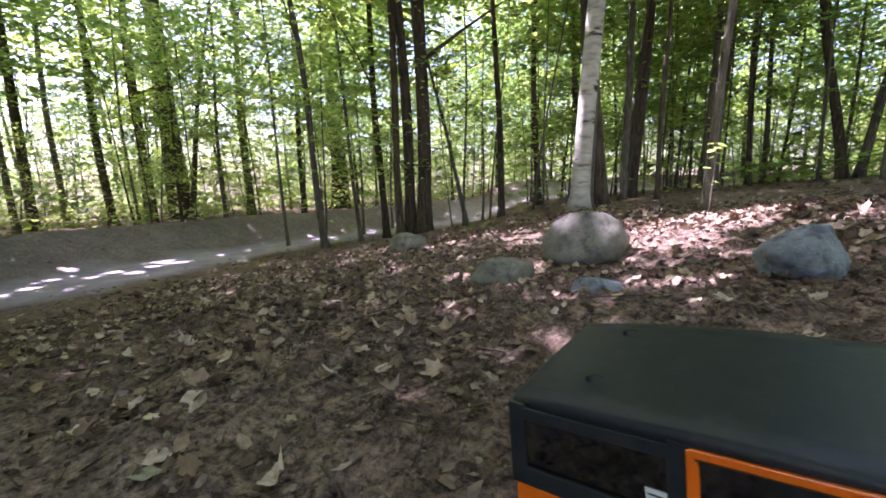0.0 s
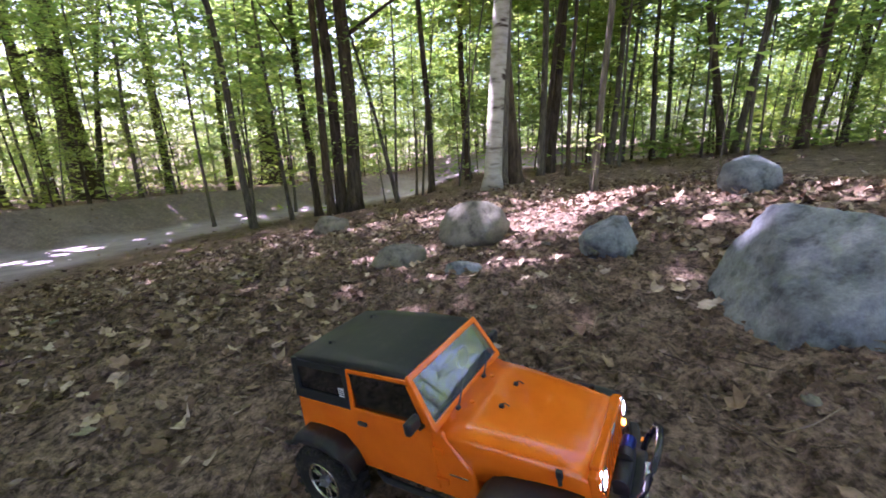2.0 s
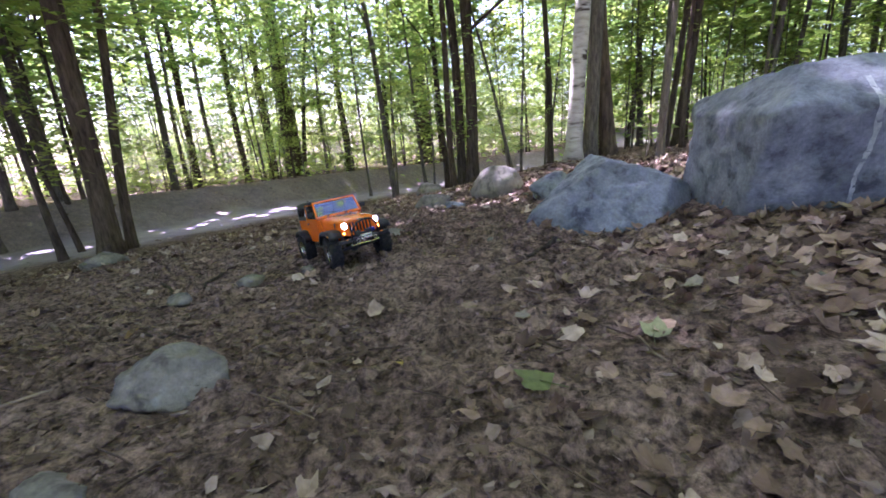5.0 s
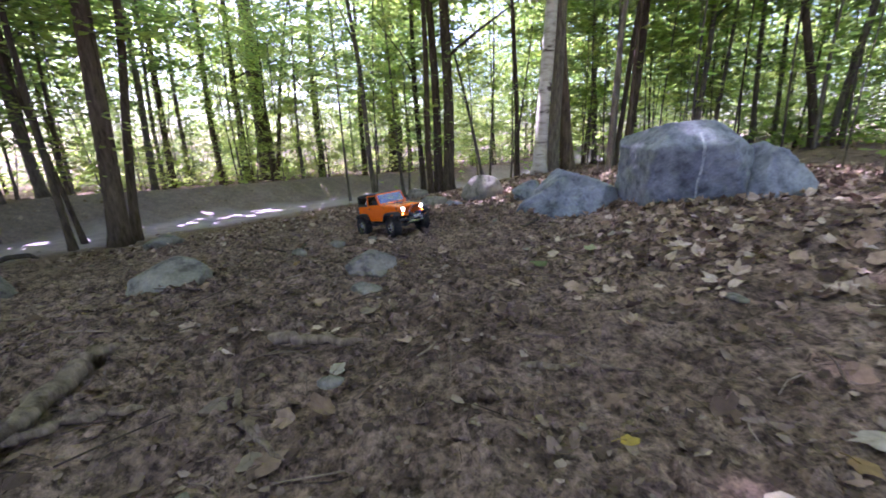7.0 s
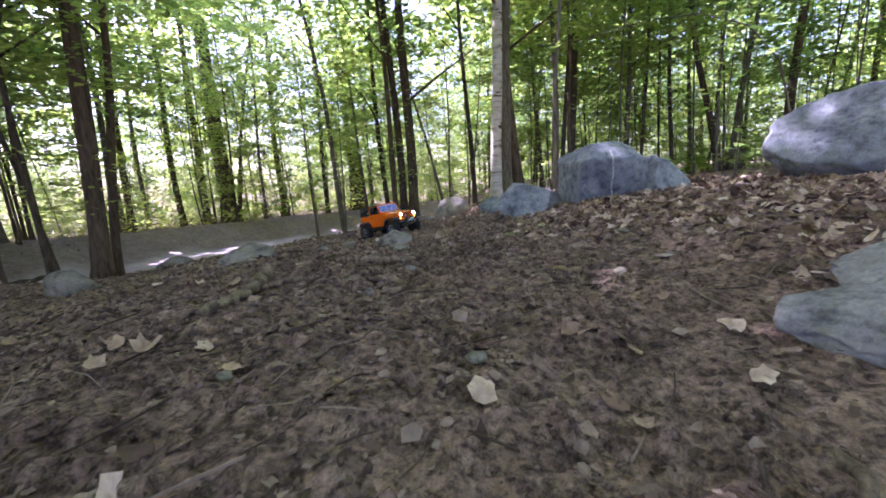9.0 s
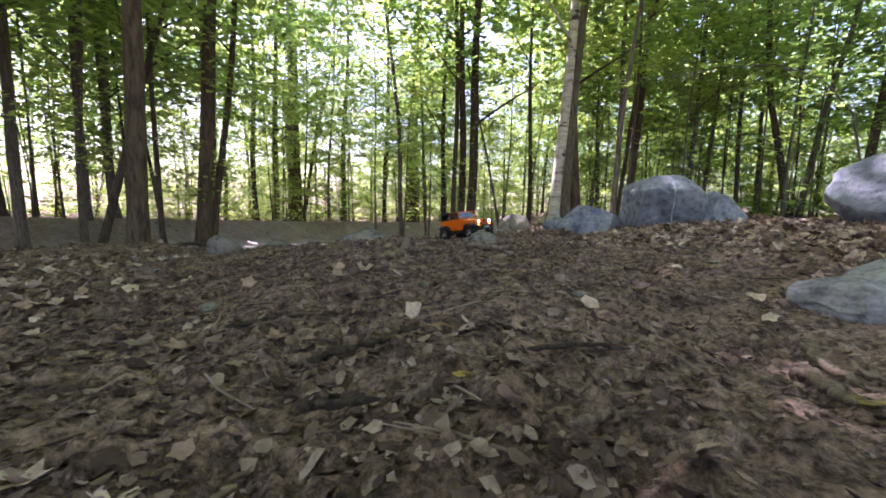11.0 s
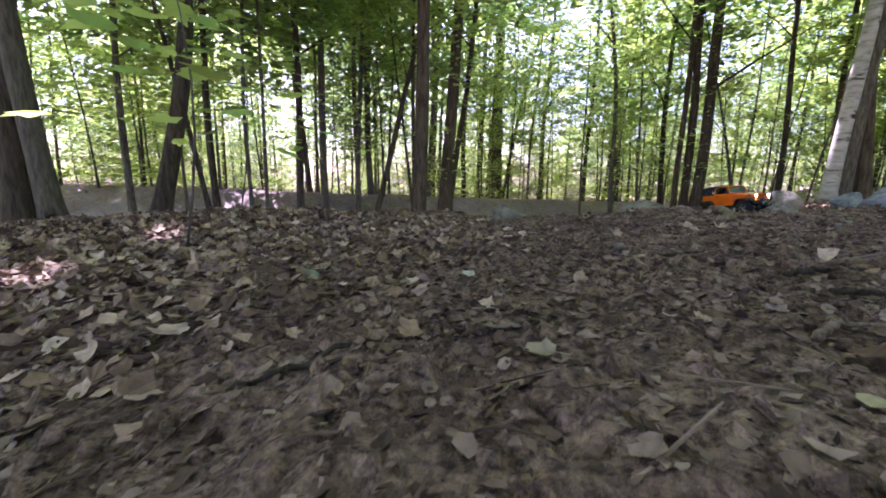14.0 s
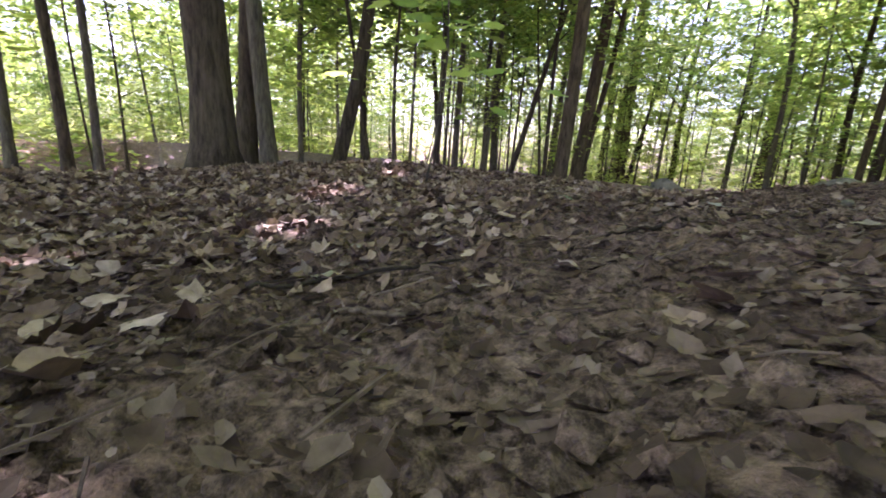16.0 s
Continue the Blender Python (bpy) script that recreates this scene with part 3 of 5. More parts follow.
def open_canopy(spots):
    """Cuts crown leaves so sun reaches chosen spots of (x, y, z, radius)."""
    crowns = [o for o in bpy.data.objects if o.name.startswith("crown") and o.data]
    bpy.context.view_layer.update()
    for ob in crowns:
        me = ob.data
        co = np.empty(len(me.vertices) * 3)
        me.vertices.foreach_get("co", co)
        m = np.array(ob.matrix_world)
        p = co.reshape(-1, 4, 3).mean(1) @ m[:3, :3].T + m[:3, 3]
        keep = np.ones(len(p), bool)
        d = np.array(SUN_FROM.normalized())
        # leaves above the trail thinned to let skylight down
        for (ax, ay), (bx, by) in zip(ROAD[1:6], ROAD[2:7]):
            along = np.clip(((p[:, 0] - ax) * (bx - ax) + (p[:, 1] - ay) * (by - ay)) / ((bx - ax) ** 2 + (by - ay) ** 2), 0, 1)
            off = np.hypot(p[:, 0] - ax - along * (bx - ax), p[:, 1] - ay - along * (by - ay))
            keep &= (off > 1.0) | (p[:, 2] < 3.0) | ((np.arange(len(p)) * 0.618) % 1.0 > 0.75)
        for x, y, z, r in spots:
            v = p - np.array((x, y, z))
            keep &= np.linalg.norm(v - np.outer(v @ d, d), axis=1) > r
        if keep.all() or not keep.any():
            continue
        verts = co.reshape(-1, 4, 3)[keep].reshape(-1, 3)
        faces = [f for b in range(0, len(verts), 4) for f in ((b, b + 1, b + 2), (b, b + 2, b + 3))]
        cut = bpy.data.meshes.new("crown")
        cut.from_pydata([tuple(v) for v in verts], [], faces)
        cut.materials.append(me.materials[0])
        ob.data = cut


# trees added to keep the trodden path in the shade of dense crowns
tree(-6.47, 0.52, 0.07, (0.0, 0.02), 13, 0, "dense")
tree(-7.12, 1.58, 0.08, (0.02, 0.0), 13, 1, "dense")
# unseen woods behind the path, added to be mirrored in the windscreen
tree(6.78, -1.41, 0.05, (0.0, 0.0), 7.5, 0, "under")
tree(8.20, -3.54, 0.05, (0.0, 0.0), 8.0, 1, "under")
tree(9.59, -1.77, 0.09, (0.0, 0.0), 12, 0, "dense")
tree(11.79, -3.79, 0.10, (0.0, 0.0), 13, 1, "dense")
tree(12.48, -0.61, 0.10, (0.0, 0.0), 13, 2, "dense")
tree(5.60, -4.56, 0.05, (0.0, 0.0), 7.5, 1, "under")
tree(3.37, -4.79, 0.10, (0.0, 0.0), 13, 0, "dense")
tree(1.70, -6.54, 0.11, (0.0, 0.0), 14, 1, "dense")
tree(4.65, -3.23, 0.09, (0.0, 0.0), 13, 2, "dense")
# one more tree added to shade the trodden path
tree(-7.68, -0.43, 0.07, (0.0, 0.0), 13, 0, "dense")
# spots picked for sun patches on trail, mound, boulder and bank
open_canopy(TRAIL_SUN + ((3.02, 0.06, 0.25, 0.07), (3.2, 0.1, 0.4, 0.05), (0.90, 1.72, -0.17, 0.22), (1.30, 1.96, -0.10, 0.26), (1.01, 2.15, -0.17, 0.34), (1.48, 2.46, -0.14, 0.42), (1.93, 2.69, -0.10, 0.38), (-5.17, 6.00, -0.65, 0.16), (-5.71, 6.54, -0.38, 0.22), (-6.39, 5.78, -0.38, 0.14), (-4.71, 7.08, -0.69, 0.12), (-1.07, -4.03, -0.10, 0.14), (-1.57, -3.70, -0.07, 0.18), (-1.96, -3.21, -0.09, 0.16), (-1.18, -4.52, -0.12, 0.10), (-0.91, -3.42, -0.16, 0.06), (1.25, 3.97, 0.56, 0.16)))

# ---- stones ----
def stone(x, y, size, seed, mat=STONE, turn=0.0, rise=0.0, rough=0.24, flat=0.0, level=4, label="", cuts=9, sink=0.32, block=2.0, faces=()):
    """A weathered boulder: a rounded lump with worn facets, sunk a little into the soil. Returns it and its shape."""
    rnd = random.Random(seed)
    planes = []
    for _ in range(cuts):
        d = Vector((rnd.gauss(0, 1), rnd.gauss(0, 1), rnd.uniform(-0.2, 1.1))).normalized()
        planes.append((d, rnd.uniform(0.60, 0.84)))
    planes += [(Vector(d).normalized(), lim) for d, lim in faces]
    shift = Vector((rnd.uniform(0, 50), rnd.uniform(0, 50), rnd.uniform(0, 50)))

    def surface(d):
        k = (abs(d.x) ** block + abs(d.y) ** block + abs(d.z) ** block) ** (-1 / block)
        k *= 1.0 + rough * (noise.noise(d * 1.5 + shift) + 0.45 * noise.noise(d * 3.6 + shift))
        for n, lim in planes:
            h = d.dot(n) * k
            if h > lim:
                k *= (lim + 0.07 * (h - lim)) / h
        k += 0.024 * noise.noise(d * 6 + shift) + 0.016 * noise.noise(d * 13 + shift) + 0.008 * noise.noise(d * 29 + shift)
        p = Vector((d.x * size[0], d.y * size[1], d.z * size[2])) * k
        if flat and p.z > size[2] * flat:
            p.z = size[2] * flat + 0.2 * (p.z - size[2] * flat)
        return p
    bm = bmesh.new()
    bmesh.ops.create_icosphere(bm, subdivisions=level, radius=1.0)
    for v in bm.verts:
        v.co = surface(v.co.normalized())
    ob = part("boulder" if size[0] > 0.2 else "stone", bm, mat, shade=True)
    ob.matrix_world = pose(x, y, ground_z(x, y, False) + size[2] * (1 - 2 * sink) + rise, 0, 0, turn)
    tagged(ob, label or "weathered grey field stone half sunk in the forest soil", "boulder" if size[0] > 0.2 else "stone", "field stones")
    return ob, surface


big, big_shape = stone(1.735, 0.18, (0.285, 0.31, 0.262), 5, turn=-4, rough=0.15, level=6, cuts=0, sink=0.20, rise=-0.035, block=4.2,
                       faces=(((0, -1, -0.30), 0.80), ((0.05, -0.62, 0.78), 1.0), ((-0.72, -0.2, 0.66), 0.98), ((-1, -0.25, 0.0), 0.90), ((0.62, -0.25, 0.74), 0.97), ((-0.08, 0.16, 1), 0.86), ((0.75, -0.66, 0.1), 0.98)),
                       label="huge blue-grey boulder with a white quartz vein, on leaf litter")
# white vein across the big boulder
VEIN = Nodes("quartz_vein", 0.6)
VEIN.color(VEIN.ramp(VEIN.noise(60.0), (0.35, (0.25, 0.27, 0.29)), (0.7, (0.46, 0.48, 0.50))))
verts, faces = [], []
for i in range(61):
    a = radians(-105 + 150 * i / 60)
    w = 0.020 + 0.008 * noise.noise(Vector((i * 0.5, 0, 0)))
    off = 0.06 + 0.03 * noise.noise(Vector((i * 0.12, 4, 0))) - 0.0012 * i
    d0 = Vector((off, -math.cos(a), math.sin(a)))
    for s in (-1, 1):
        p = big_shape((d0 + Vector((s * w, 0, 0))).normalized())
        verts.append(p * 1.003)
    if i:
        b = 2 * i
        faces.append((b - 2, b - 1, b + 1, b))
vein = mesh_object("vein", verts, faces, VEIN.mat, big)
tagged(vein, "white quartz vein")
stone(2.07, 0.06, (0.17, 0.20, 0.18), 17, turn=10, level=5, rise=-0.02, rough=0.16, cuts=3, block=2.4, label="rounded blue-grey boulder leaning against the huge one")
stone(1.18, 0.32, (0.355, 0.29, 0.325), 12, STONE, turn=-10, level=6, rough=0.16, cuts=2, sink=0.43, rise=-0.075, block=2.3,
      faces=(((-0.55, -0.15, 0.8), 0.62), ((0.35, 0.1, 0.93), 0.66), ((0.15, -0.8, 0.45), 0.66), ((0.9, -0.45, 0.1), 0.74), ((-0.25, -0.9, 0.2), 0.76)), label="sloping grey boulder at the edge of the path")
stone(3.40, 0.14, (0.50, 0.48, 0.35), 23, STONE, level=6, rough=0.10, cuts=3, sink=0.15, label="large smooth pale grey boulder among dead leaves")
stone(1.98, 1.52, (0.15, 0.13, 0.13), 31, STONE, cuts=1, rough=0.12, label="round grey stone on the leafy mound")
stone(0.53, 1.79, (0.20, 0.17, 0.15), 33, STONE_WARM, rough=0.12, cuts=3, rise=0.02, label="rounded tan-grey stone in front of the birch")
stone(0.12, 1.51, (0.155, 0.10, 0.08), 35, STONE_WARM, turn=10)
stone(0.98, 1.08, (0.135, 0.10, 0.10), 37, STONE, cuts=6, label="angular grey stone poking out of dead leaves")
stone(0.37, 1.12, (0.09, 0.07, 0.05), 39, STONE)
stone(-0.53, 3.33, (0.18, 0.14, 0.11), 41, STONE_WARM)
stone(0.40, -0.89, (0.098, 0.075, 0.060), 49, STONE_WARM, turn=20, level=5, cuts=4, block=1.6, rough=0.22, sink=0.30, label="small angular pale stone on the path")
stone(-0.31, -1.02, (0.195, 0.14, 0.105), 43, STONE_WARM, turn=-15, cuts=4, level=5, sink=0.38, rough=0.16, block=1.7,
      faces=(((-0.5, -0.3, 0.8), 0.6), ((0.6, -0.2, 0.75), 0.6), ((0.1, -0.9, 0.4), 0.65)), label="low angular grey rock bedded in the soil")
stone(-1.33, -0.95, (0.14, 0.11, 0.09), 45, STONE_WARM)
stone(1.46, -2.14, (0.15, 0.14, 0.07), 48, STONE_MID, turn=-20, cuts=14, level=5, sink=0.36, rough=0.34, block=1.8, label="broken grey rock shoulder beside the path")
stone(1.79, -2.06, (0.34, 0.33, 0.10), 47, STONE_MID, turn=28, cuts=20, level=6, sink=0.40, rise=-0.03, rough=0.34, block=2.2, label="flat-topped grey rock outcrop beside the path")
stone(-1.91, 0.50, (0.17, 0.13, 0.08), 51, STONE_WARM)
stone(0.24, 0.41, (0.10, 0.07, 0.030), 53, STONE_WARM, turn=35, cuts=9, label="flat rock slab bedded in the path")
stone(-0.06, -0.22, (0.055, 0.045, 0.022), 50, STONE_WARM, turn=10, level=3, cuts=4, label="flat pale stone bedded in the path")
stone(-0.16, -0.41, (0.042, 0.040, 0.024), 52, STONE_WARM, turn=40, level=3, cuts=6, label="small angular pale stone beside broken twigs")
stone(0.32, -0.11, (0.022, 0.018, 0.014), 55, STONE_WARM)
stone(0.11, -0.11, (0.03, 0.022, 0.018), 57, STONE_WARM, cuts=6)
stone(0.47, -1.11, (0.06, 0.045, 0.02), 59, STONE_WARM)
stone(2.84, 2.47, (0.15, 0.12, 0.10), 61, STONE)
for i in range(26):
    q = random.Random(900 + i)
    stone(q.uniform(-1.6, 1.9), q.uniform(-4.2, 1.6), (q.uniform(0.012, 0.03), q.uniform(0.010, 0.022), q.uniform(0.008, 0.014)), 70 + i, STONE_WARM, turn=q.uniform(0, 180), level=2, label="small grey pebble on the trampled soil", cuts=3)

# ---- dead leaves, sticks and debris ----
def ground_tilt(x, y):
    e = 0.03
    return Vector((-(ground_z(x + e, y) - ground_z(x - e, y)) / (2 * e), -(ground_z(x, y + e) - ground_z(x, y - e)) / (2 * e), 1)).normalized()


def lobed_leaf(rnd, size, curl):
    """A lobed leaf, as outline and middle, curled out of its plane."""
    pts = [(0.0, 0.02)]
    lobes = ((-158, 0.42), (-122, 0.62), (-96, 0.58), (-66, 0.82), (-48, 0.72), (-26, 0.68), (-9, 0.86), (4, 0.96), (26, 0.67), (47, 0.73), (66, 0.80), (96, 0.57), (122, 0.60), (158, 0.42))
    for a, r in lobes:
        a = radians(a + rnd.uniform(-9, 9))
        r *= rnd.uniform(0.72, 1.12)
        pts.append((r * math.sin(a) * 0.85, r * math.cos(a)))
    bend, twist = curl * rnd.uniform(-0.4, 1.0), rnd.uniform(-0.5, 0.5) * curl
    out = []
    for px, py in pts:
        z = bend * (px * px * 1.1 + 0.5 * py * py) + twist * px * py + rnd.uniform(-0.03, 0.05) * curl
        out.append(Vector((px, py, z)) * size)
    return out, [(0, i, i + 1) for i in range(1, len(pts) - 1)] + [(0, len(pts) - 1, 1)]


def scatter(name, count, seed, place, maker, mat, label, lift=0.004, tilt=0.3):
    rnd = random.Random(seed)
    verts, faces = [], []
    made = 0
    while made < count:
        x, y = place(rnd)
        if abs(road_side(x, y)) < 1.0:
            continue
        pts, fs = maker(rnd)
        n = ground_tilt(x, y)
        n = (n + Vector((rnd.gauss(0, tilt), rnd.gauss(0, tilt), 0))).normalized()
        rot = n.to_track_quat("Z", "Y").to_matrix().to_4x4() @ Matrix.Rotation(rnd.uniform(0, 6.28), 4, "Z")
        o = Vector((x, y, ground_z(x, y) + lift * rnd.uniform(0.4, 1.8)))
        b = len(verts)
        verts += [o + rot @ p for p in pts]
        faces += [tuple(b + i for i in f) for f in fs]
        made += 1
    ob = mesh_object(name, verts, faces, mat, shade=False)
    return tagged(ob, label, "leaf litter" if "leaf" in name else "debris", kind="stuff")


def by_density(rnd):
    """Many leaves on the mound and the bank, few on the trodden path."""
    while True:
        x, y = rnd.uniform(-3.2, 3.6), rnd.uniform(-5.0, 4.0)
        mound = max(smooth(0.75, 1.5, x) * smooth(-1.6, -0.5, y), 0.75 * smooth(1.3, 2.0, x))
        bank = max(smooth(-0.75, -1.6, x) * smooth(-0.9, -2.6, y), 0.55 * smooth(-0.1, -1.2, x) * smooth(-3.0, -4.0, y))
        edge = 0.24 * smooth(0.1, -0.8, x) * smooth(-0.6, 0.6, y) + 0.34 * smooth(0.2, 1.6, y)
        if rnd.random() < max(0.035, mound, bank, edge):
            return x, y


def wide(rnd):
    a, d = rnd.uniform(-1.5, 2.2), 4.0 + 9 * rnd.random() ** 1.2
    return 0.3 - math.sin(a) * d, -1.5 + math.cos(a) * d


def on_path(rnd):
    y = rnd.uniform(-5.2, 1.6)
    return 0.25 + rnd.gauss(0, 0.8), y


def chip(rnd):
    a, b = rnd.uniform(0.003, 0.012), rnd.uniform(0.003, 0.008)
    ring = [i * 1.047 + rnd.uniform(-0.4, 0.4) for i in range(6)]
    pts = [Vector((a * math.cos(t) * rnd.uniform(0.5, 1.1), b * math.sin(t) * rnd.uniform(0.5, 1.1), rnd.uniform(0, 0.004))) for t in ring]
    return pts, [(0, 1, 2), (0, 2, 3), (0, 3, 4), (0, 4, 5)]


def clod(rnd):
    r = 0.003 + 0.022 * rnd.random() ** 2.4
    k = [r * rnd.uniform(0.6, 1.3) for _ in range(6)]
    return [Vector((k[0], 0, 0)), Vector((0, k[1], 0)), Vector((-k[2], 0, 0)), Vector((0, -k[3], 0)), Vector((0, 0, k[4] * 0.8)), Vector((0, 0, -k[5] * 0.5))], \
        [(0, 1, 4), (1, 2, 4), (2, 3, 4), (3, 0, 4), (1, 0, 5), (2, 1, 5), (3, 2, 5), (0, 3, 5)]


def twig(rnd):
    n, r = rnd.uniform(0.02, 0.09), rnd.uniform(0.0008, 0.0022)
    v, f = tube([(-n, 0, 0.002), (rnd.uniform(-.2, .2) * n, rnd.uniform(-.2, .2) * n, 0.004), (n, 0, 0.002)], [r, r, r * 0.6], 4, 0.1, False, rnd)
    return v, f


scatter("leaf_litter", 25000, 301, by_density, lambda r: lobed_leaf(r, r.uniform(0.018, 0.042), r.uniform(0.5, 2.2)), LITTER, "dry brown and tan maple leaves covering the forest floor", 0.008, 0.42)
def on_bank(rnd):
    while True:
        x, y = rnd.uniform(-2.6, 0.1), rnd.uniform(-5.0, -2.2)
        if rnd.random() < smooth(-0.15, -1.4, x):
            return x, y


scatter("leaf_litter", 6500, 307, on_bank, lambda r: lobed_leaf(r, r.uniform(0.018, 0.040), r.uniform(0.4, 1.8)), LITTER, "dry brown and tan maple leaves covering the bank", 0.008, 0.38)
scatter("leaf_litter", 4200, 302, wide, lambda r: lobed_leaf(r, r.uniform(0.03, 0.055), r.uniform(0.2, 1.0)), LITTER, "dry brown maple leaves under the further trees", 0.006, 0.3)
def fragment(rnd):
    """A torn piece of leaf, cupped."""
    s = 0.005 + 0.015 * rnd.random() ** 2.0
    n = rnd.randint(5, 7)
    k = rnd.uniform(-0.3, 0.5)
    pts = [Vector((0, 0, 0))]
    for i in range(n):
        a, r = 6.283 * i / n + rnd.uniform(-0.35, 0.35), s * rnd.uniform(0.45, 1.15)
        pts.append(Vector((r * math.cos(a), 0.75 * r * math.sin(a), k * r * r / s + rnd.uniform(-0.1, 0.15) * s)))
    return pts, [(0, i, i + 1) for i in range(1, n)] + [(0, n, 1)]


def trodden(rnd):
    while True:
        x, y = 0.1 + rnd.gauss(0, 1.15), rnd.uniform(-5.2, 2.8)
        if noise.noise(Vector((x, y, 0)) * 2.3) + 0.6 * noise.noise(Vector((x, y, 3)) * 7.0) + 0.35 > rnd.random() * 0.9:
            return x, y


scatter("leaf_fragments", 20000, 306, trodden, fragment, TRODDEN, "torn brown leaf pieces trodden into the soil", 0.003, 0.28)
def by_the_bank(rnd):
    return rnd.uniform(-1.2, 0.9), rnd.uniform(-4.7, -2.5)


scatter("leaf_fragments", 9000, 308, by_the_bank, fragment, TRODDEN, "torn brown leaf pieces trodden into the soil beside the bank", 0.003, 0.28)
scatter("leaf_crumbs", 16000, 303, on_path, chip, DEBRIS, "broken leaf crumbs trodden into the soil", 0.002, 0.35)
scatter("soil_clods", 15000, 304, on_path, clod, SOIL, "loose crumbs and clods of dark soil", 0.001, 0.2)
scatter("fallen_twigs", 900, 305, on_path, twig, DEBRIS, "thin broken twigs lying on the soil", 0.003, 0.08)

# ---- single leaves and sticks that stand out ----
def single_leaf(x, y, size, col, label, turn=0.0, seed=1, curl=0.5, round_leaf=False, lift=0.010):
    rnd = random.Random(seed)
    size *= 0.86
    m = Nodes("single_leaf", 0.6, 0.0, 0.35)
    col = [c * 0.86 for c in col]
    lo = [c * 0.68 for c in col]
    m.color(m.ramp(m.noise(70.0, 4.0), (0.35, lo), (0.65, col)))
    m.bump(m.noise(120.0, 3.0), 0.4, 0.003)
    if round_leaf:
        pts = [Vector((0, 0, 0))] + [Vector((math.sin(a) * 0.72, math.cos(a) * 0.9, 0.14 * math.cos(2 * a))) * size * rnd.uniform(0.88, 1.08) for a in [i * 0.4488 for i in range(14)]]
        fs = [(0, i, i + 1) for i in range(1, 14)] + [(0, 14, 1)]
    else:
        pts, fs = lobed_leaf(rnd, size, curl)
    leaf = mesh_object("fallen_leaf", pts, fs, m.mat, shade=False)
    v, f = tube([(0, 0, 0.001), (0.0, -size * 0.45, 0.003), (size * 0.1, -size * 0.9, 0.001)], [0.0010, 0.0008, 0.0008], 5)
    stem = mesh_object("stem", v, f, m.mat, leaf)
    n = ground_tilt(x, y)
    leaf.matrix_world = Matrix.Translation((x, y, ground_z(x, y) + lift)) @ n.to_track_quat("Z", "Y").to_matrix().to_4x4() @ Matrix.Rotation(radians(turn), 4, "Z")
    return tagged(leaf, label, "leaf", "fallen leaves")


YELLOW, GREEN, PALE, TAN, OCHRE = (0.40, 0.28, 0.04), (0.14, 0.17, 0.05), (0.34, 0.295, 0.225), (0.24, 0.185, 0.13), (0.28, 0.17, 0.06)
single_leaf(0.74, -0.74, 0.050, YELLOW, "yellow maple leaf lying on dark soil", 40, 1)
single_leaf(0.98, -0.79, 0.052, GREEN, "olive-green maple leaf lying on dark soil", 80, 2)
single_leaf(1.28, -0.43, 0.045, PALE, "pale dry leaf lying on the path edge", 110, 3, 0.8)
single_leaf(1.16, -0.65, 0.050, (0.30, 0.31, 0.16), "dull green maple leaf on brown litter", 20, 4)
single_leaf(1.36, -1.62, 0.052, (0.44, 0.37, 0.31), "pale tan curled leaf on trodden soil", 200, 5, 1.0)
single_leaf(1.31, -1.66, 0.030, OCHRE, "ochre leaf beside a pale one", 300, 6)
single_leaf(1.05, -1.65, 0.026, YELLOW, "small yellow leaf on trodden soil", 10, 7)
single_leaf(-0.66, -3.29, 0.044, (0.24, 0.33, 0.21), "pale green lobed leaf on the bank", 100, 8, 0.6)
single_leaf(0.36, -3.37, 0.034, (0.50, 0.44, 0.26), "round cream-yellow leaf lying flat", 15, 9, round_leaf=True)
single_leaf(0.25, -3.70, 0.025, (0.52, 0.52, 0.48), "curled whitish leaf with a long stem", 170, 10, 1.6)
single_leaf(-0.50, -4.19, 0.026, (0.42, 0.385, 0.26), "small cream leaf with a torn edge", 60, 11, round_leaf=True)
single_leaf(-0.74, -4.05, 0.028, (0.33, 0.35, 0.22), "pale green-grey leaf on the bank", 220, 12)
single_leaf(-0.04, -3.41, 0.046, TAN, "large tan maple leaf on dark soil", 30, 13, 0.3)
single_leaf(0.05, -3.45, 0.042, (0.36, 0.30, 0.22), "dull brown maple leaf on dark soil", 130, 14)
single_leaf(-0.58, 0.37, 0.045, PALE, "pale dry maple leaf on brown soil", 70, 15, 0.7)
single_leaf(0.49, 0.63, 0.030, PALE, "small pale curled leaf on the soil", 140, 16, 1.2)
single_leaf(0.49, -2.54, 0.034, OCHRE, "ochre-brown leaf lying beside a root", 95, 17)
single_leaf(0.56, -2.82, 0.036, TAN, "tan dry leaf on the path", 25, 18)
single_leaf(1.16, -2.60, 0.036, YELLOW, "cream-yellow leaf beside the rock outcrop", 75, 19, round_leaf=True)
single_leaf(0.56, -2.76, 0.020, YELLOW, "small yellow leaf on the path", 120, 20)
single_leaf(0.54, -1.74, 0.036, TAN, "brown oak leaf with lobed edges", 160, 21)
single_leaf(0.74, -1.84, 0.034, (0.30, 0.23, 0.16), "dark brown curled leaf on the path", 250, 22, 1.2)
single_leaf(0.56, -1.51, 0.034, PALE, "pale leaf beside a fallen stick", 310, 23, 0.7)
single_leaf(-0.29, -3.10, 0.034, (0.46, 0.44, 0.38), "pale curled leaf on the soil beside the bank", 65, 24, 1.4)
single_leaf(-0.66, -3.03, 0.034, TAN, "tan dry leaf at the foot of the bank", 15, 25, 0.5)
single_leaf(-0.20, -1.39, 0.030, OCHRE, "ochre leaf beside a thin stick", 205, 26)
single_leaf(0.52, -1.25, 0.042, TAN, "tan lobed leaf on bare soil", 280, 27, 0.4)
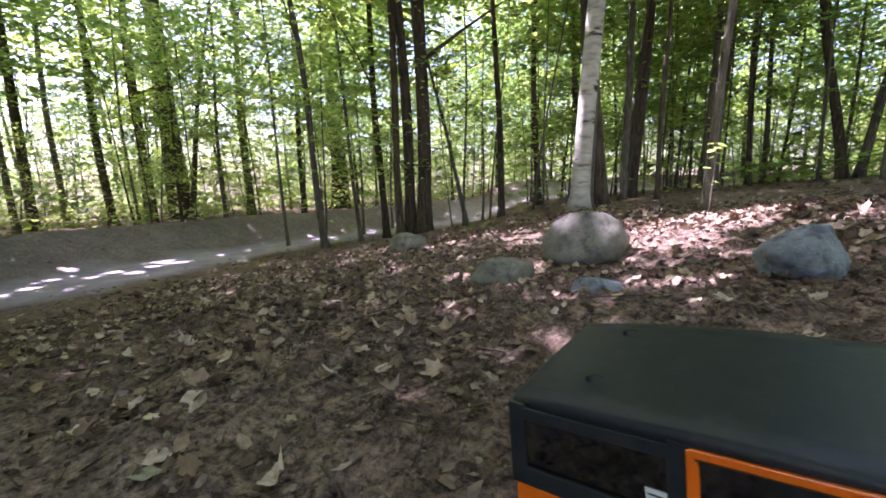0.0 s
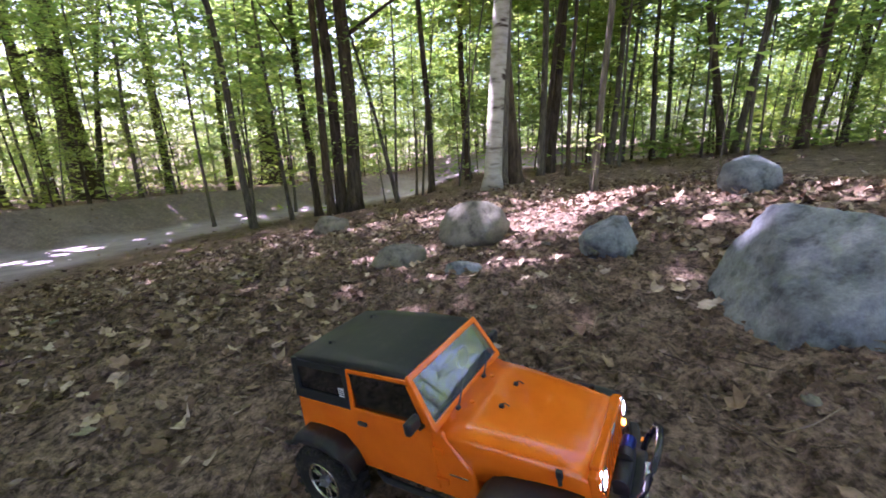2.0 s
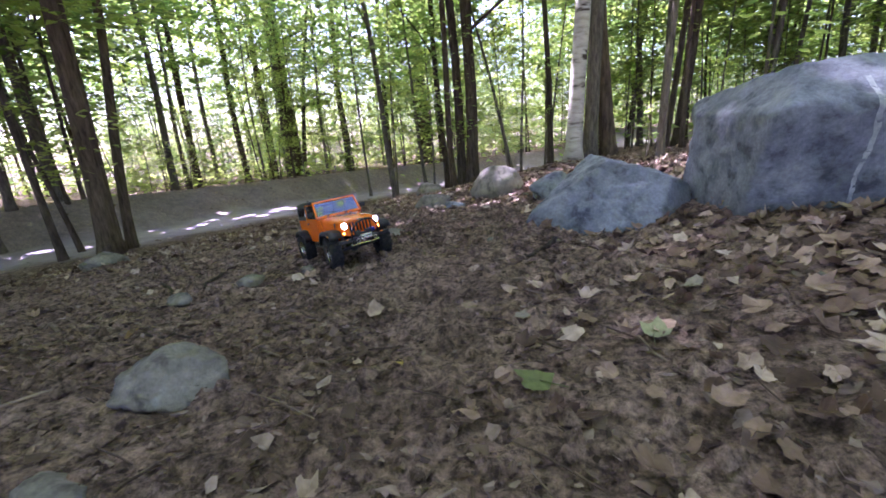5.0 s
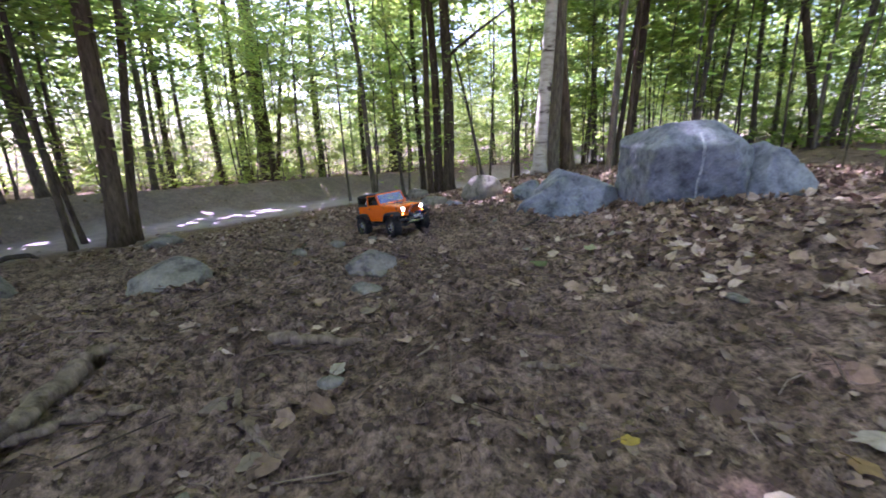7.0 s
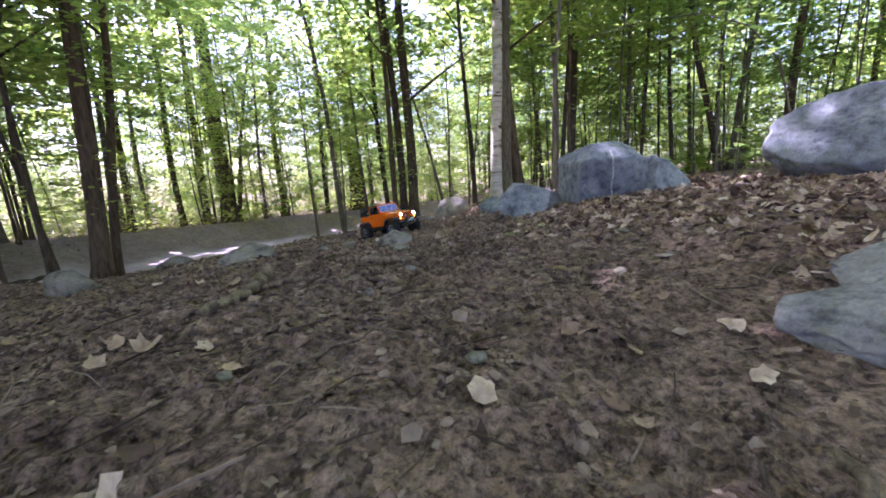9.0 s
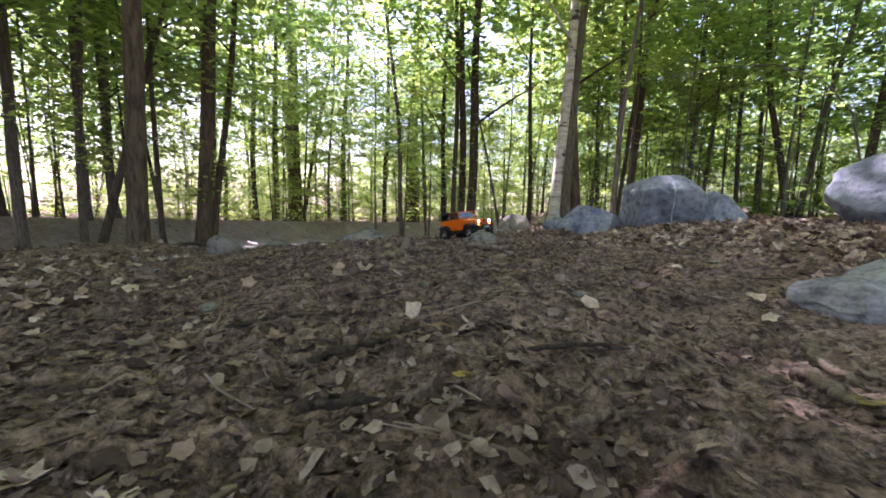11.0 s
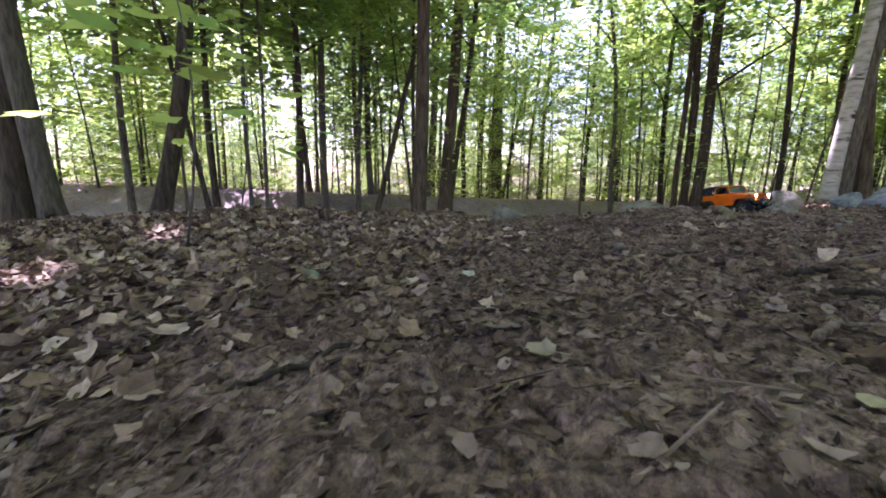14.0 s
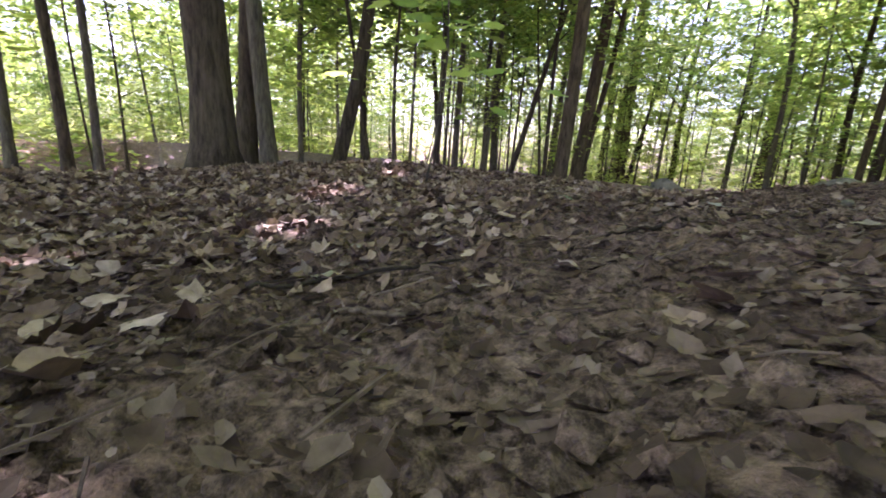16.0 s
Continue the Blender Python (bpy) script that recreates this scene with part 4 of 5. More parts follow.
for i in range(44):
    q = random.Random(500 + i)
    px, py = (q.uniform(0.8, 2.0), q.uniform(-0.8, 1.4)) if i % 2 else (q.uniform(-1.6, 0.3), q.uniform(-4.4, -2.4))
    if py < -3.9 and px > -0.6:
        continue
    tone = q.uniform(0.75, 1.25)
    single_leaf(px, py, q.uniform(0.022, 0.036), tuple(c * tone for c in q.choice((TAN, PALE, (0.28, 0.20, 0.13), (0.34, 0.26, 0.17)))), "dry brown maple leaf on top of the litter", q.uniform(0, 360), 600 + i, q.uniform(0.4, 1.2), lift=0.016)

WOOD = bark_material("weathered_wood", (0.115, 0.084, 0.060), (0.32, 0.245, 0.182), 2.0)
DARK_WOOD = bark_material("damp_wood", (0.030, 0.023, 0.017), (0.095, 0.075, 0.056), 2.0)


def stick(points, r, label, mat=None, seed=1, name="stick", lift=0.0):
    """A bent stick or root lying on the ground through the points."""
    rnd = random.Random(seed)
    dense = []
    for (ax, ay), (bx, by) in zip(points, points[1:]):
        for i in range(6):
            t = i / 6
            dense.append((ax + (bx - ax) * t, ay + (by - ay) * t))
    dense.append(points[-1])
    pts = [Vector((x + rnd.gauss(0, r * 0.5), y + rnd.gauss(0, r * 0.5), max(ground_z(x, y, False), ground_z(x, y)) + r * 0.6 + lift + rnd.gauss(0, r * 0.2))) for x, y in dense]
    o = pts[0].copy()
    n = len(pts) - 1
    v, f = tube([p - o for p in pts], [r * (1.05 - 0.45 * i / n) * (0.35 if i in (0, n) else 1.0) * rnd.uniform(0.95, 1.06) for i in range(n + 1)], 9, 0.06, True, rnd)
    ob = mesh_object(name, v, f, mat or WOOD)
    ob.location = o
    return tagged(ob, label, name, "fallen sticks")


stick([(0.11, -1.57), (0.15, -1.67), (0.185, -1.78), (0.19, -1.88), (0.16, -2.00)], 0.019, "thick weathered grey branch lying on the soil", seed=1)
stick([(0.20, -1.80), (0.27, -1.745), (0.33, -1.70)], 0.009, "short grey side branch on the soil", seed=2)
stick([(0.39, -1.47), (0.48, -1.45), (0.58, -1.42)], 0.013, "smooth grey stick half buried in soil", seed=3)
stick([(0.44, -1.63), (0.50, -1.70), (0.60, -1.75)], 0.006, "thin bent root across the path", seed=4)
stick([(0.90, -1.46), (1.01, -1.47), (1.07, -1.46)], 0.007, "short grey stick on the path", seed=5)
stick([(1.12, -2.51), (1.11, -2.59), (1.09, -2.69)], 0.012, "weathered root end beside the rock outcrop", seed=6)
stick([(1.20, -2.39), (1.17, -2.50), (1.15, -2.62)], 0.009, "pale strip of bark on the rock outcrop", seed=7, lift=0.012)
stick([(0.32, -3.20), (0.345, -3.14), (0.36, -3.07)], 0.007, "thin forked grey stick on the soil", seed=8)
stick([(0.36, -3.10), (0.42, -3.07), (0.48, -3.06)], 0.004, "thin grey twig on the soil", seed=9)
stick([(0.32, -2.75), (0.37, -2.69), (0.41, -2.63), (0.45, -2.57)], 0.008, "dark damp root across the path", DARK_WOOD, 10)
stick([(0.38, -2.88), (0.42, -2.87), (0.46, -2.85)], 0.008, "short dark root end in the soil", DARK_WOOD, 11)
stick([(-3.84, -0.93), (-3.45, -0.68), (-3.01, -0.45), (-2.62, -0.25), (-2.27, -0.13)], 0.026, "dark arched root along the top of the slope", DARK_WOOD, 12, lift=0.03)
stick([(-0.15, -3.37), (-0.17, -3.41), (-0.09, -3.45), (-0.02, -3.45)], 0.0042, "thin curved root looping over the soil", DARK_WOOD, 13)
stick([(-0.29, -3.69), (-0.22, -3.59), (-0.16, -3.48)], 0.005, "thin root running along the soil", DARK_WOOD, 14)
stick([(-0.52, -4.36), (-0.47, -4.22), (-0.42, -4.08), (-0.38, -3.98)], 0.0042, "long thin dark twig on the litter", DARK_WOOD, 15)
stick([(-0.30, -4.25), (-0.26, -4.23), (-0.21, -4.21)], 0.0042, "bent thin twig on the soil", WOOD, 16)
stick([(0.70, -2.86), (0.74, -2.83), (0.78, -2.82)], 0.006, "short dry twig on the path", WOOD, 17)
stick([(0.65, -2.64), (0.75, -2.58), (0.83, -2.57)], 0.005, "dark twig beside the path", DARK_WOOD, 18)
stick([(-0.44, -0.61), (-0.34, -0.65), (-0.21, -0.62)], 0.007, "broken grey twig on the soil", WOOD, 19)
stick([(-0.52, -0.19), (-0.36, -0.28), (-0.27, -0.36)], 0.006, "thin bent twig on the soil", DARK_WOOD, 20)
stick([(1.00, -0.07), (0.97, -0.14), (0.91, -0.22)], 0.008, "broken branch stub leaning by the boulder", DARK_WOOD, 21, lift=0.02)
stick([(-0.66, -3.72), (-0.64, -3.58), (-0.59, -3.50), (-0.50, -3.49), (-0.43, -3.52)], 0.0045, "thin root curving over the dark soil", DARK_WOOD, 41)
stick([(-0.03, -3.42), (0.0, -3.32), (0.01, -3.24)], 0.0045, "thin dark root beside trodden leaves", DARK_WOOD, 42)
stick([(0.50, -2.85), (0.52, -2.80), (0.53, -2.75)], 0.004, "thin straw-coloured twig on the soil", WOOD, 43)
stick([(0.06, -2.62), (0.12, -2.56), (0.20, -2.52)], 0.006, "dark twig half buried in the soil", DARK_WOOD, 44)
stick([(0.48, -2.22), (0.55, -2.14), (0.61, -2.02)], 0.005, "thin straight twig on the path", WOOD, 22)

stick([(-0.12, -0.59), (-0.02, -0.63), (0.08, -0.67)], 0.0040, "thin broken twig on trodden soil", WOOD, 31)
stick([(0.03, -0.69), (0.13, -0.69), (0.24, -0.68)], 0.0035, "thin straight twig on trodden soil", DARK_WOOD, 32)
stick([(0.09, -0.59), (0.11, -0.65), (0.15, -0.70)], 0.0030, "thin bent twig crossing another", WOOD, 33, lift=0.006)
stick([(-0.31, -0.08), (-0.25, -0.24), (-0.15, -0.30)], 0.0060, "broken twig with a bent end beside a flat stone", DARK_WOOD, 34)
single_leaf(-0.02, -0.67, 0.034, OCHRE, "dull ochre leaf among broken twigs", 50, 35, 0.8)
single_leaf(0.47, -1.67, 0.060, (0.20, 0.135, 0.09), "large curled dark brown leaf on the path", 70, 36, 1.6)
single_leaf(0.43, -1.66, 0.044, TAN, "tan curled leaf over a darker one", 160, 37, 1.4, lift=0.022)
single_leaf(0.56, -1.74, 0.045, (0.26, 0.17, 0.115), "reddish brown torn leaf on the path", 290, 38, 1.0)


def seedling(x, y, height, leaves, size, seed, label, spread=1.0):
    """A thin seedling with broad leaves."""
    rnd = random.Random(seed)
    base = new("seedling")
    base.location = (x, y, ground_z(x, y))
    pts = [Vector((0.06 * height * math.sin(2 * t), 0.05 * height * math.sin(3 * t), height * t)) for t in (0, .2, .4, .6, .8, 1)]
    v, f = tube(pts, [0.006, 0.0055, 0.005, 0.004, 0.003, 0.002], 6, 0.05, True, rnd)
    mesh_object("stem", v, f, BARK[1], base)
    for _ in range(leaves):
        t = rnd.uniform(0.35, 1.0)
        a = rnd.uniform(0, 6.28)
        reach = rnd.uniform(0.05, 0.30) * height * (1.2 - t) * spread
        c, s = math.cos(a), math.sin(a)
        pl, fl = lobed_leaf(rnd, size * rnd.uniform(0.7, 1.2), 0.3)
        o = Vector((c * reach, s * reach, height * t + 0.02))
        m = Matrix.Translation(o) @ Matrix.Rotation(a - math.pi / 2, 4, "Z") @ Matrix.Rotation(rnd.uniform(-0.5, 0.2), 4, "X")
        mesh_object("leaf", [m @ p for p in pl], fl, LEAF[rnd.choice((0, 1))], base, False)
    return tagged(base, label, "seedling", "seedlings")


seedling(2.68, 0.24, 0.38, 14, 0.06, 3, "small green seedling between two boulders")
seedling(3.02, -0.69, 0.22, 9, 0.05, 4, "low green seedling on the leaf litter")
seedling(2.40, 2.22, 1.6, 40, 0.07, 5, "slim maple seedling with sunlit leaves")
seedling(3.21, 1.31, 1.9, 46, 0.07, 6, "slim maple seedling with sunlit leaves")
seedling(-2.45, -2.58, 1.25, 44, 0.075, 7, "slim maple seedling on top of the bank")
seedling(-3.01, -1.76, 1.4, 40, 0.075, 8, "slim maple seedling on top of the bank")
seedling(-1.48, -3.28, 1.05, 46, 0.085, 10, "leafy maple seedling leaning over the bank", 2.4)
seedling(1.78, 2.86, 0.5, 14, 0.05, 9, "low green seedling behind the mound")


def leaning_sapling():
    """A thin sapling bent over, with a leafy spray at the end of its long arching stem."""
    rnd = random.Random(77)
    base = new("sapling")
    base.location = (4.0, 1.5, ground_z(4.0, 1.5) - 0.03)
    way = [(0, 0, 0), (-0.05, 0.0, 0.6), (-0.18, 0.02, 1.15), (-0.45, 0.08, 1.52), (-0.85, 0.18, 1.70), (-1.3, 0.35, 1.74), (-1.75, 0.55, 1.70), (-2.15, 0.68, 1.66)]
    v, f = tube(way, [0.013, 0.012, 0.010, 0.008, 0.006, 0.0048, 0.0035, 0.002], 6, 0.06, True, rnd)
    mesh_object("stem", v, f, BARK[1], base)
    for i in range(9):
        a, b = Vector(way[4 + i % 3]), Vector(way[5 + i % 3])
        s = a.lerp(b, rnd.random())
        d = Vector((rnd.uniform(-0.5, 0.15), rnd.uniform(-0.4, 0.4), rnd.uniform(-0.30, 0.18)))
        v, f = tube([s, s + d * 0.5 + Vector((0, 0, 0.03)), s + d], [0.0028, 0.002, 0.001], 5, 0.05, True, rnd)
        mesh_object("twig", v, f, BARK[1], base)
        for _ in range(4):
            t = rnd.uniform(0.4, 1.0)
            pl, fl = lobed_leaf(rnd, rnd.uniform(0.045, 0.07), 0.4)
            m = Matrix.Translation(s + d * t + Vector((0, 0, -0.01))) @ Matrix.Rotation(rnd.uniform(0, 6.28), 4, "Z") @ Matrix.Rotation(rnd.uniform(-0.6, 0.3), 4, "X")
            mesh_object("leaf", [m @ p for p in pl], fl, LEAF[1], base, False)
    return tagged(base, "thin sapling bent over with a sunlit leafy spray", "sapling", "woodland saplings")


leaning_sapling()

# ---- radio-controlled model car ----
# Its own axes: x to its right, y forward, z up; the origin lies on the soil midway between the wheels.
def paint_material():
    m = Nodes("orange_paint", 0.16, 0.0, 0.2)
    m.color(m.ramp(m.noise(25.0, 4.0), (0.3, (0.80, 0.138, 0.002)), (0.7, (0.88, 0.168, 0.003))))
    m.bsdf.inputs["Coat Weight"].default_value = 0.75
    m.bsdf.inputs["Coat Roughness"].default_value = 0.015
    dust = m.node("ShaderNodeMapRange")
    dust.inputs["To Min"].default_value, dust.inputs["To Max"].default_value = 0.08, 0.24
    m.link(m.noise(60.0, 5.0, 0.7), dust.inputs["Value"])
    m.link(dust.outputs["Result"], m.bsdf.inputs["Roughness"])
    return m.mat


def glow_material(name, col, power):
    m = Nodes(name, 0.2)
    m.color(col)
    m.bsdf.inputs["Emission Color"].default_value = (*col, 1.0)
    m.bsdf.inputs["Emission Strength"].default_value = power
    return m.mat


def glass_material(name, tint, rough=0.03):
    m = Nodes(name, rough, 0.0, 0.6)
    m.color(tint)
    m.bsdf.inputs["Transmission Weight"].default_value = 0.92
    m.bsdf.inputs["IOR"].default_value = 1.9
    return m.mat


def dusty_material(name, col, rough, grit):
    m = Nodes(name, rough, 0.0, 0.35)
    d = m.ramp(m.noise(45.0, 6.0, 0.75), (0.50, (0, 0, 0)), (0.72, (grit, grit, grit)))
    m.color(m.mix(d, col, (0.16, 0.13, 0.10)))
    return m.bump(m.noise(300.0, 2.0), 0.15, 0.001).mat


PAINT = paint_material()
TRIM = dusty_material("black_plastic", (0.016, 0.018, 0.023), 0.5, 0.18)
TOP = dusty_material("black_hardtop", (0.013, 0.016, 0.020), 0.48, 0.12)
RUBBER = dusty_material("tyre_rubber", (0.013, 0.013, 0.015), 0.8, 0.45)
CHROME = plain("chrome", (0.62, 0.61, 0.58), 0.22, 1.0, 0.5, 150.0, 0.12)
STEEL = plain("grey_metal", (0.30, 0.30, 0.31), 0.4, 0.9, 0.5, 150.0, 0.2)
BLUE = plain("blue_anodised", (0.012, 0.03, 0.22), 0.3, 0.7, 0.5, 90.0, 0.2)
INNER = plain("dark_interior", (0.012, 0.012, 0.013), 0.8)
GLASS = glass_material("window_glass", (0.40, 0.46, 0.38))
TINT = glass_material("tinted_glass", (0.06, 0.065, 0.07), 0.01)
LAMP = glow_material("headlight_lens", (1.0, 0.97, 1.0), 7.0)
DECAL = plain("white_decal", (0.72, 0.72, 0.70), 0.4)
DULL = plain("amber_plastic", (0.55, 0.20, 0.02), 0.3)
AMBER = glow_material("amber_lens", (1.0, 0.42, 0.03), 4.0)


def box(bm, c, size, bevel=0.0, turn=None):
    m = Matrix.Translation(c) @ (turn or Matrix.Identity(4)) @ Matrix.Diagonal((*size, 1))
    r = bmesh.ops.create_cube(bm, size=1, matrix=m)
    if bevel:
        edges = list({e for v in r["verts"] for e in v.link_edges})
        bmesh.ops.bevel(bm, geom=edges, offset=bevel, segments=2, affect="EDGES", profile=0.5)


def rod(bm, points, r, sides=10):
    v, f = tube(points, [r] * len(points), sides)
    vs = [bm.verts.new(p) for p in v]
    for face in f:
        bm.faces.new([vs[i] for i in face])


def bar(bm, p, q, wide, deep, out):
    """A flat bar from p to q; out is the way its broad face looks."""
    p, q, out = Vector(p), Vector(q), Vector(out).normalized()
    d = (q - p).normalized()
    s = d.cross(out).normalized() * wide / 2
    o = out * deep / 2
    c = [p - d * wide * 0.3 + a * s + b * o for a, b in ((-1, -1), (1, -1), (1, 1), (-1, 1))] + [q + d * wide * 0.3 + a * s + b * o for a, b in ((-1, -1), (1, -1), (1, 1), (-1, 1))]
    vs = [bm.verts.new(x) for x in c]
    fs = [bm.faces.new([vs[i] for i in f]) for f in ((3, 2, 1, 0), (4, 5, 6, 7), (0, 1, 5, 4), (1, 2, 6, 5), (2, 3, 7, 6), (3, 0, 4, 7))]
    bmesh.ops.bevel(bm, geom=list({e for f in fs for e in f.edges}), offset=min(wide, deep) * 0.22, segments=2, affect="EDGES", profile=0.5)


def plate(bm, outline, x0, x1, bevel=0.0):
    """A side outline of (y, z) given thickness from x0 to x1."""
    a = [bm.verts.new((x0, y, z)) for y, z in outline]
    b = [bm.verts.new((x1, y, z)) for y, z in outline]
    n = len(outline)
    fs = [bm.faces.new(a), bm.faces.new(b[::-1])] + [bm.faces.new((a[(i + 1) % n], a[i], b[i], b[(i + 1) % n])) for i in range(n)]
    bmesh.ops.recalc_face_normals(bm, faces=fs)
    if bevel:
        bmesh.ops.bevel(bm, geom=list({e for f in fs for e in f.edges}), offset=bevel, segments=3, affect="EDGES", profile=0.5)


def loft(bm, rings, closed=True):
    """A skin over rings of points, capped at both ends."""
    made = [[bm.verts.new(p) for p in ring] for ring in rings]
    n = len(rings[0])
    fs = []
    for a, b in zip(made, made[1:]):
        for i in range(n if closed else n - 1):
            fs.append(bm.faces.new((a[i], a[(i + 1) % n], b[(i + 1) % n], b[i])))
    fs += [bm.faces.new(made[0][::-1]), bm.faces.new(made[-1])]
    bmesh.ops.recalc_face_normals(bm, faces=fs)


def disc(bm, c, r, depth, sides=28, axis="Y", r2=None):
    turn = Matrix.Rotation(radians(-90), 4, "X") if axis == "Y" else Matrix.Rotation(radians(90), 4, "Y") if axis == "X" else Matrix.Identity(4)
    bmesh.ops.create_cone(bm, cap_ends=True, segments=sides, radius1=r, radius2=r if r2 is None else r2, depth=depth, matrix=Matrix.Translation(c) @ turn)


def ring_bm(c, r, tube_r, axis="Y", seg=32, sides=8):
    bm = bmesh.new()
    pts = []
    for i in range(seg):
        a = 2 * math.pi * i / seg
        for k in range(sides):
            b = 2 * math.pi * k / sides
            rr, o = r + tube_r * math.cos(b), tube_r * math.sin(b)
            p = (rr * math.cos(a), o, rr * math.sin(a)) if axis == "Y" else (o, rr * math.cos(a), rr * math.sin(a))
            pts.append(bm.verts.new(Vector(c) + Vector(p)))
    for i in range(seg):
        for k in range(sides):
            bm.faces.new((pts[i * sides + k], pts[i * sides + (k + 1) % sides], pts[(i + 1) % seg * sides + (k + 1) % sides], pts[(i + 1) % seg * sides + k]))
    bmesh.ops.recalc_face_normals(bm, faces=bm.faces[:])
    return bm


def build_car():
    car = new("model_car")
    tagged(car, "orange radio-controlled model off-road car with lit headlights on forest soil", "model car")

    # tub with rear wheel arches
    bm = bmesh.new()
    plate(bm, [(0.088, 0.084), (0.086, 0.128), (0.052, 0.173), (-0.203, 0.173), (-0.209, 0.112), (-0.203, 0.112), (-0.194, 0.127), (-0.118, 0.127), (-0.100, 0.108), (-0.090, 0.084)], -0.0875, 0.0875, 0.0035)
    body = part("body", bm, PAINT, car, "glossy orange painted body shell")
    # bonnet
    bm = bmesh.new()
    rings = []
    for y, hw, zb, zs, zt in ((0.046, 0.0865, 0.120, 0.171, 0.1790), (0.085, 0.0840, 0.119, 0.168, 0.1765), (0.130, 0.0800, 0.118, 0.163, 0.1725), (0.175, 0.0755, 0.117, 0.157, 0.1675), (0.200, 0.0735, 0.116, 0.152, 0.1630), (0.211, 0.0725, 0.116, 0.147, 0.1565)):
        half = [(hw, zb), (hw, zs - 0.006), (hw - 0.0015, zs - 0.001), (hw - 0.006, zs + 0.0035), (hw * 0.74, zt - 0.0016), (hw * 0.60, zt + 0.0004), (hw * 0.30, zt + 0.0012)]
        rings.append([(x, y, z) for x, z in half] + [(0, y, zt + 0.0015)] + [(-x, y, z) for x, z in reversed(half)])
    loft(bm, rings)
    bonnet = part("bonnet", bm, PAINT, car, "glossy orange bonnet", True)
    # grille with seven slots
    bm = bmesh.new()
    xs = [-0.0375 + 0.0125 * i for i in range(7)]
    box(bm, (0, 0.2135, 0.1555), (0.125, 0.013, 0.008), 0.003)
    box(bm, (0, 0.2135, 0.1115), (0.110, 0.013, 0.009), 0.002)
    for i in range(8):
        box(bm, (-0.04375 + 0.0125 * i, 0.2172, 0.133), (0.0042, 0.005, 0.040), 0.0010)
    for s in (-1, 1):
        box(bm, (s * 0.0585, 0.2135, 0.133), (0.029, 0.0125, 0.046), 0.004)
    grille = part("grille", bm, PAINT, car, "orange grille with seven upright slots")
    bm = bmesh.new()
    box(bm, (0, 0.2100, 0.1335), (0.100, 0.004, 0.042))
    for z in (0.119, 0.125, 0.131, 0.137, 0.143, 0.149):
        box(bm, (0, 0.2126, z), (0.098, 0.0016, 0.0012))
    part("radiator", bm, INNER, grille, "black mesh behind the slots")
    bm = bmesh.new()
    box(bm, (0, 0.2205, 0.1578), (0.018, 0.0015, 0.0045), 0.0006)
    part("badge", bm, CHROME, grille, "small silver badge bar")
    for s in (-1, 1):
        part("headlight_ring", ring_bm((s * 0.0600, 0.2212, 0.1450), 0.0110, 0.0015), CHROME, grille, "chrome headlight ring", True)
        bm = bmesh.new()
        bmesh.ops.create_uvsphere(bm, u_segments=24, v_segments=12, radius=0.0106, matrix=Matrix.Translation((s * 0.0600, 0.2195, 0.1450)) @ Matrix.Diagonal((1, 0.36, 1, 1)))
        part("headlight", bm, LAMP, car, "lit round white headlight", True)
        bm = bmesh.new()
        bmesh.ops.create_uvsphere(bm, u_segments=16, v_segments=8, radius=0.0042, matrix=Matrix.Translation((s * 0.0655, 0.2205, 0.1200)) @ Matrix.Diagonal((1, 0.5, 1, 1)))
        part("indicator", bm, AMBER, car, "lit amber indicator lamp", True)
        bm = bmesh.new()
        disc(bm, (s * 0.1182, 0.196, 0.1215), 0.0045, 0.002, 16, "X")
        part("side_marker", bm, DULL, car, "small amber side marker")

    # windscreen
    wb, wt = (0.0890, 0.0440, 0.1790), (0.0830, 0.0150, 0.2350)
    out = Vector((0, 0.89, 0.46))
    bm = bmesh.new()
    for s in (-1, 1):
        bar(bm, (s * wb[0], wb[1], wb[2]), (s * wt[0], wt[1], wt[2]), 0.0075, 0.006, out)
    bar(bm, (-wt[0], wt[1], wt[2]), (wt[0], wt[1], wt[2]), 0.0080, 0.006, out)
    bar(bm, (-wb[0], wb[1], wb[2]), (wb[0], wb[1], wb[2]), 0.0085, 0.006, out)
    screen = part("windscreen_frame", bm, PAINT, car, "orange windscreen frame")
    bm = bmesh.new()
    o = out.normalized() * 0.0006
    quad = [Vector(p) for p in ((-0.086, 0.0435, 0.181), (0.086, 0.0435, 0.181), (0.080, 0.0158, 0.233), (-0.080, 0.0158, 0.233))]
    loft(bm, [[p - o for p in quad], [p + o for p in quad]])
    pane = part("windscreen", bm, GLASS, screen, "clear plastic windscreen pane")
    pane.visible_shadow = False
    for s in (-1, 1):
        bm = bmesh.new()
        base = Vector((0.012 + 0.036 * s, 0.0535, 0.1815))
        tip = Vector((0.012 + 0.036 * s - 0.040, 0.0400, 0.1955))
        rod(bm, [base, base.lerp(tip, 0.5) + Vector((0, 0.002, 0.001)), tip], 0.0011, 6)
        box(bm, base, (0.006, 0.005, 0.004), 0.001)
        part("wiper", bm, TRIM, car, "thin black wiper")
        bm = bmesh.new()
        box(bm, (s * 0.024, 0.100, 0.1775), (0.0055, 0.006, 0.005), 0.0012)
        rod(bm, [(s * 0.024, 0.100, 0.180), (s * 0.024 + 0.002, 0.106, 0.184), (s * 0.024 + 0.003, 0.112, 0.182)], 0.0008, 6)
        part("body_clip", bm, TRIM, car, "black body clip")
        bm = bmesh.new()
        box(bm, (s * 0.0775, 0.182, 0.1535), (0.005, 0.007, 0.010), 0.0015)
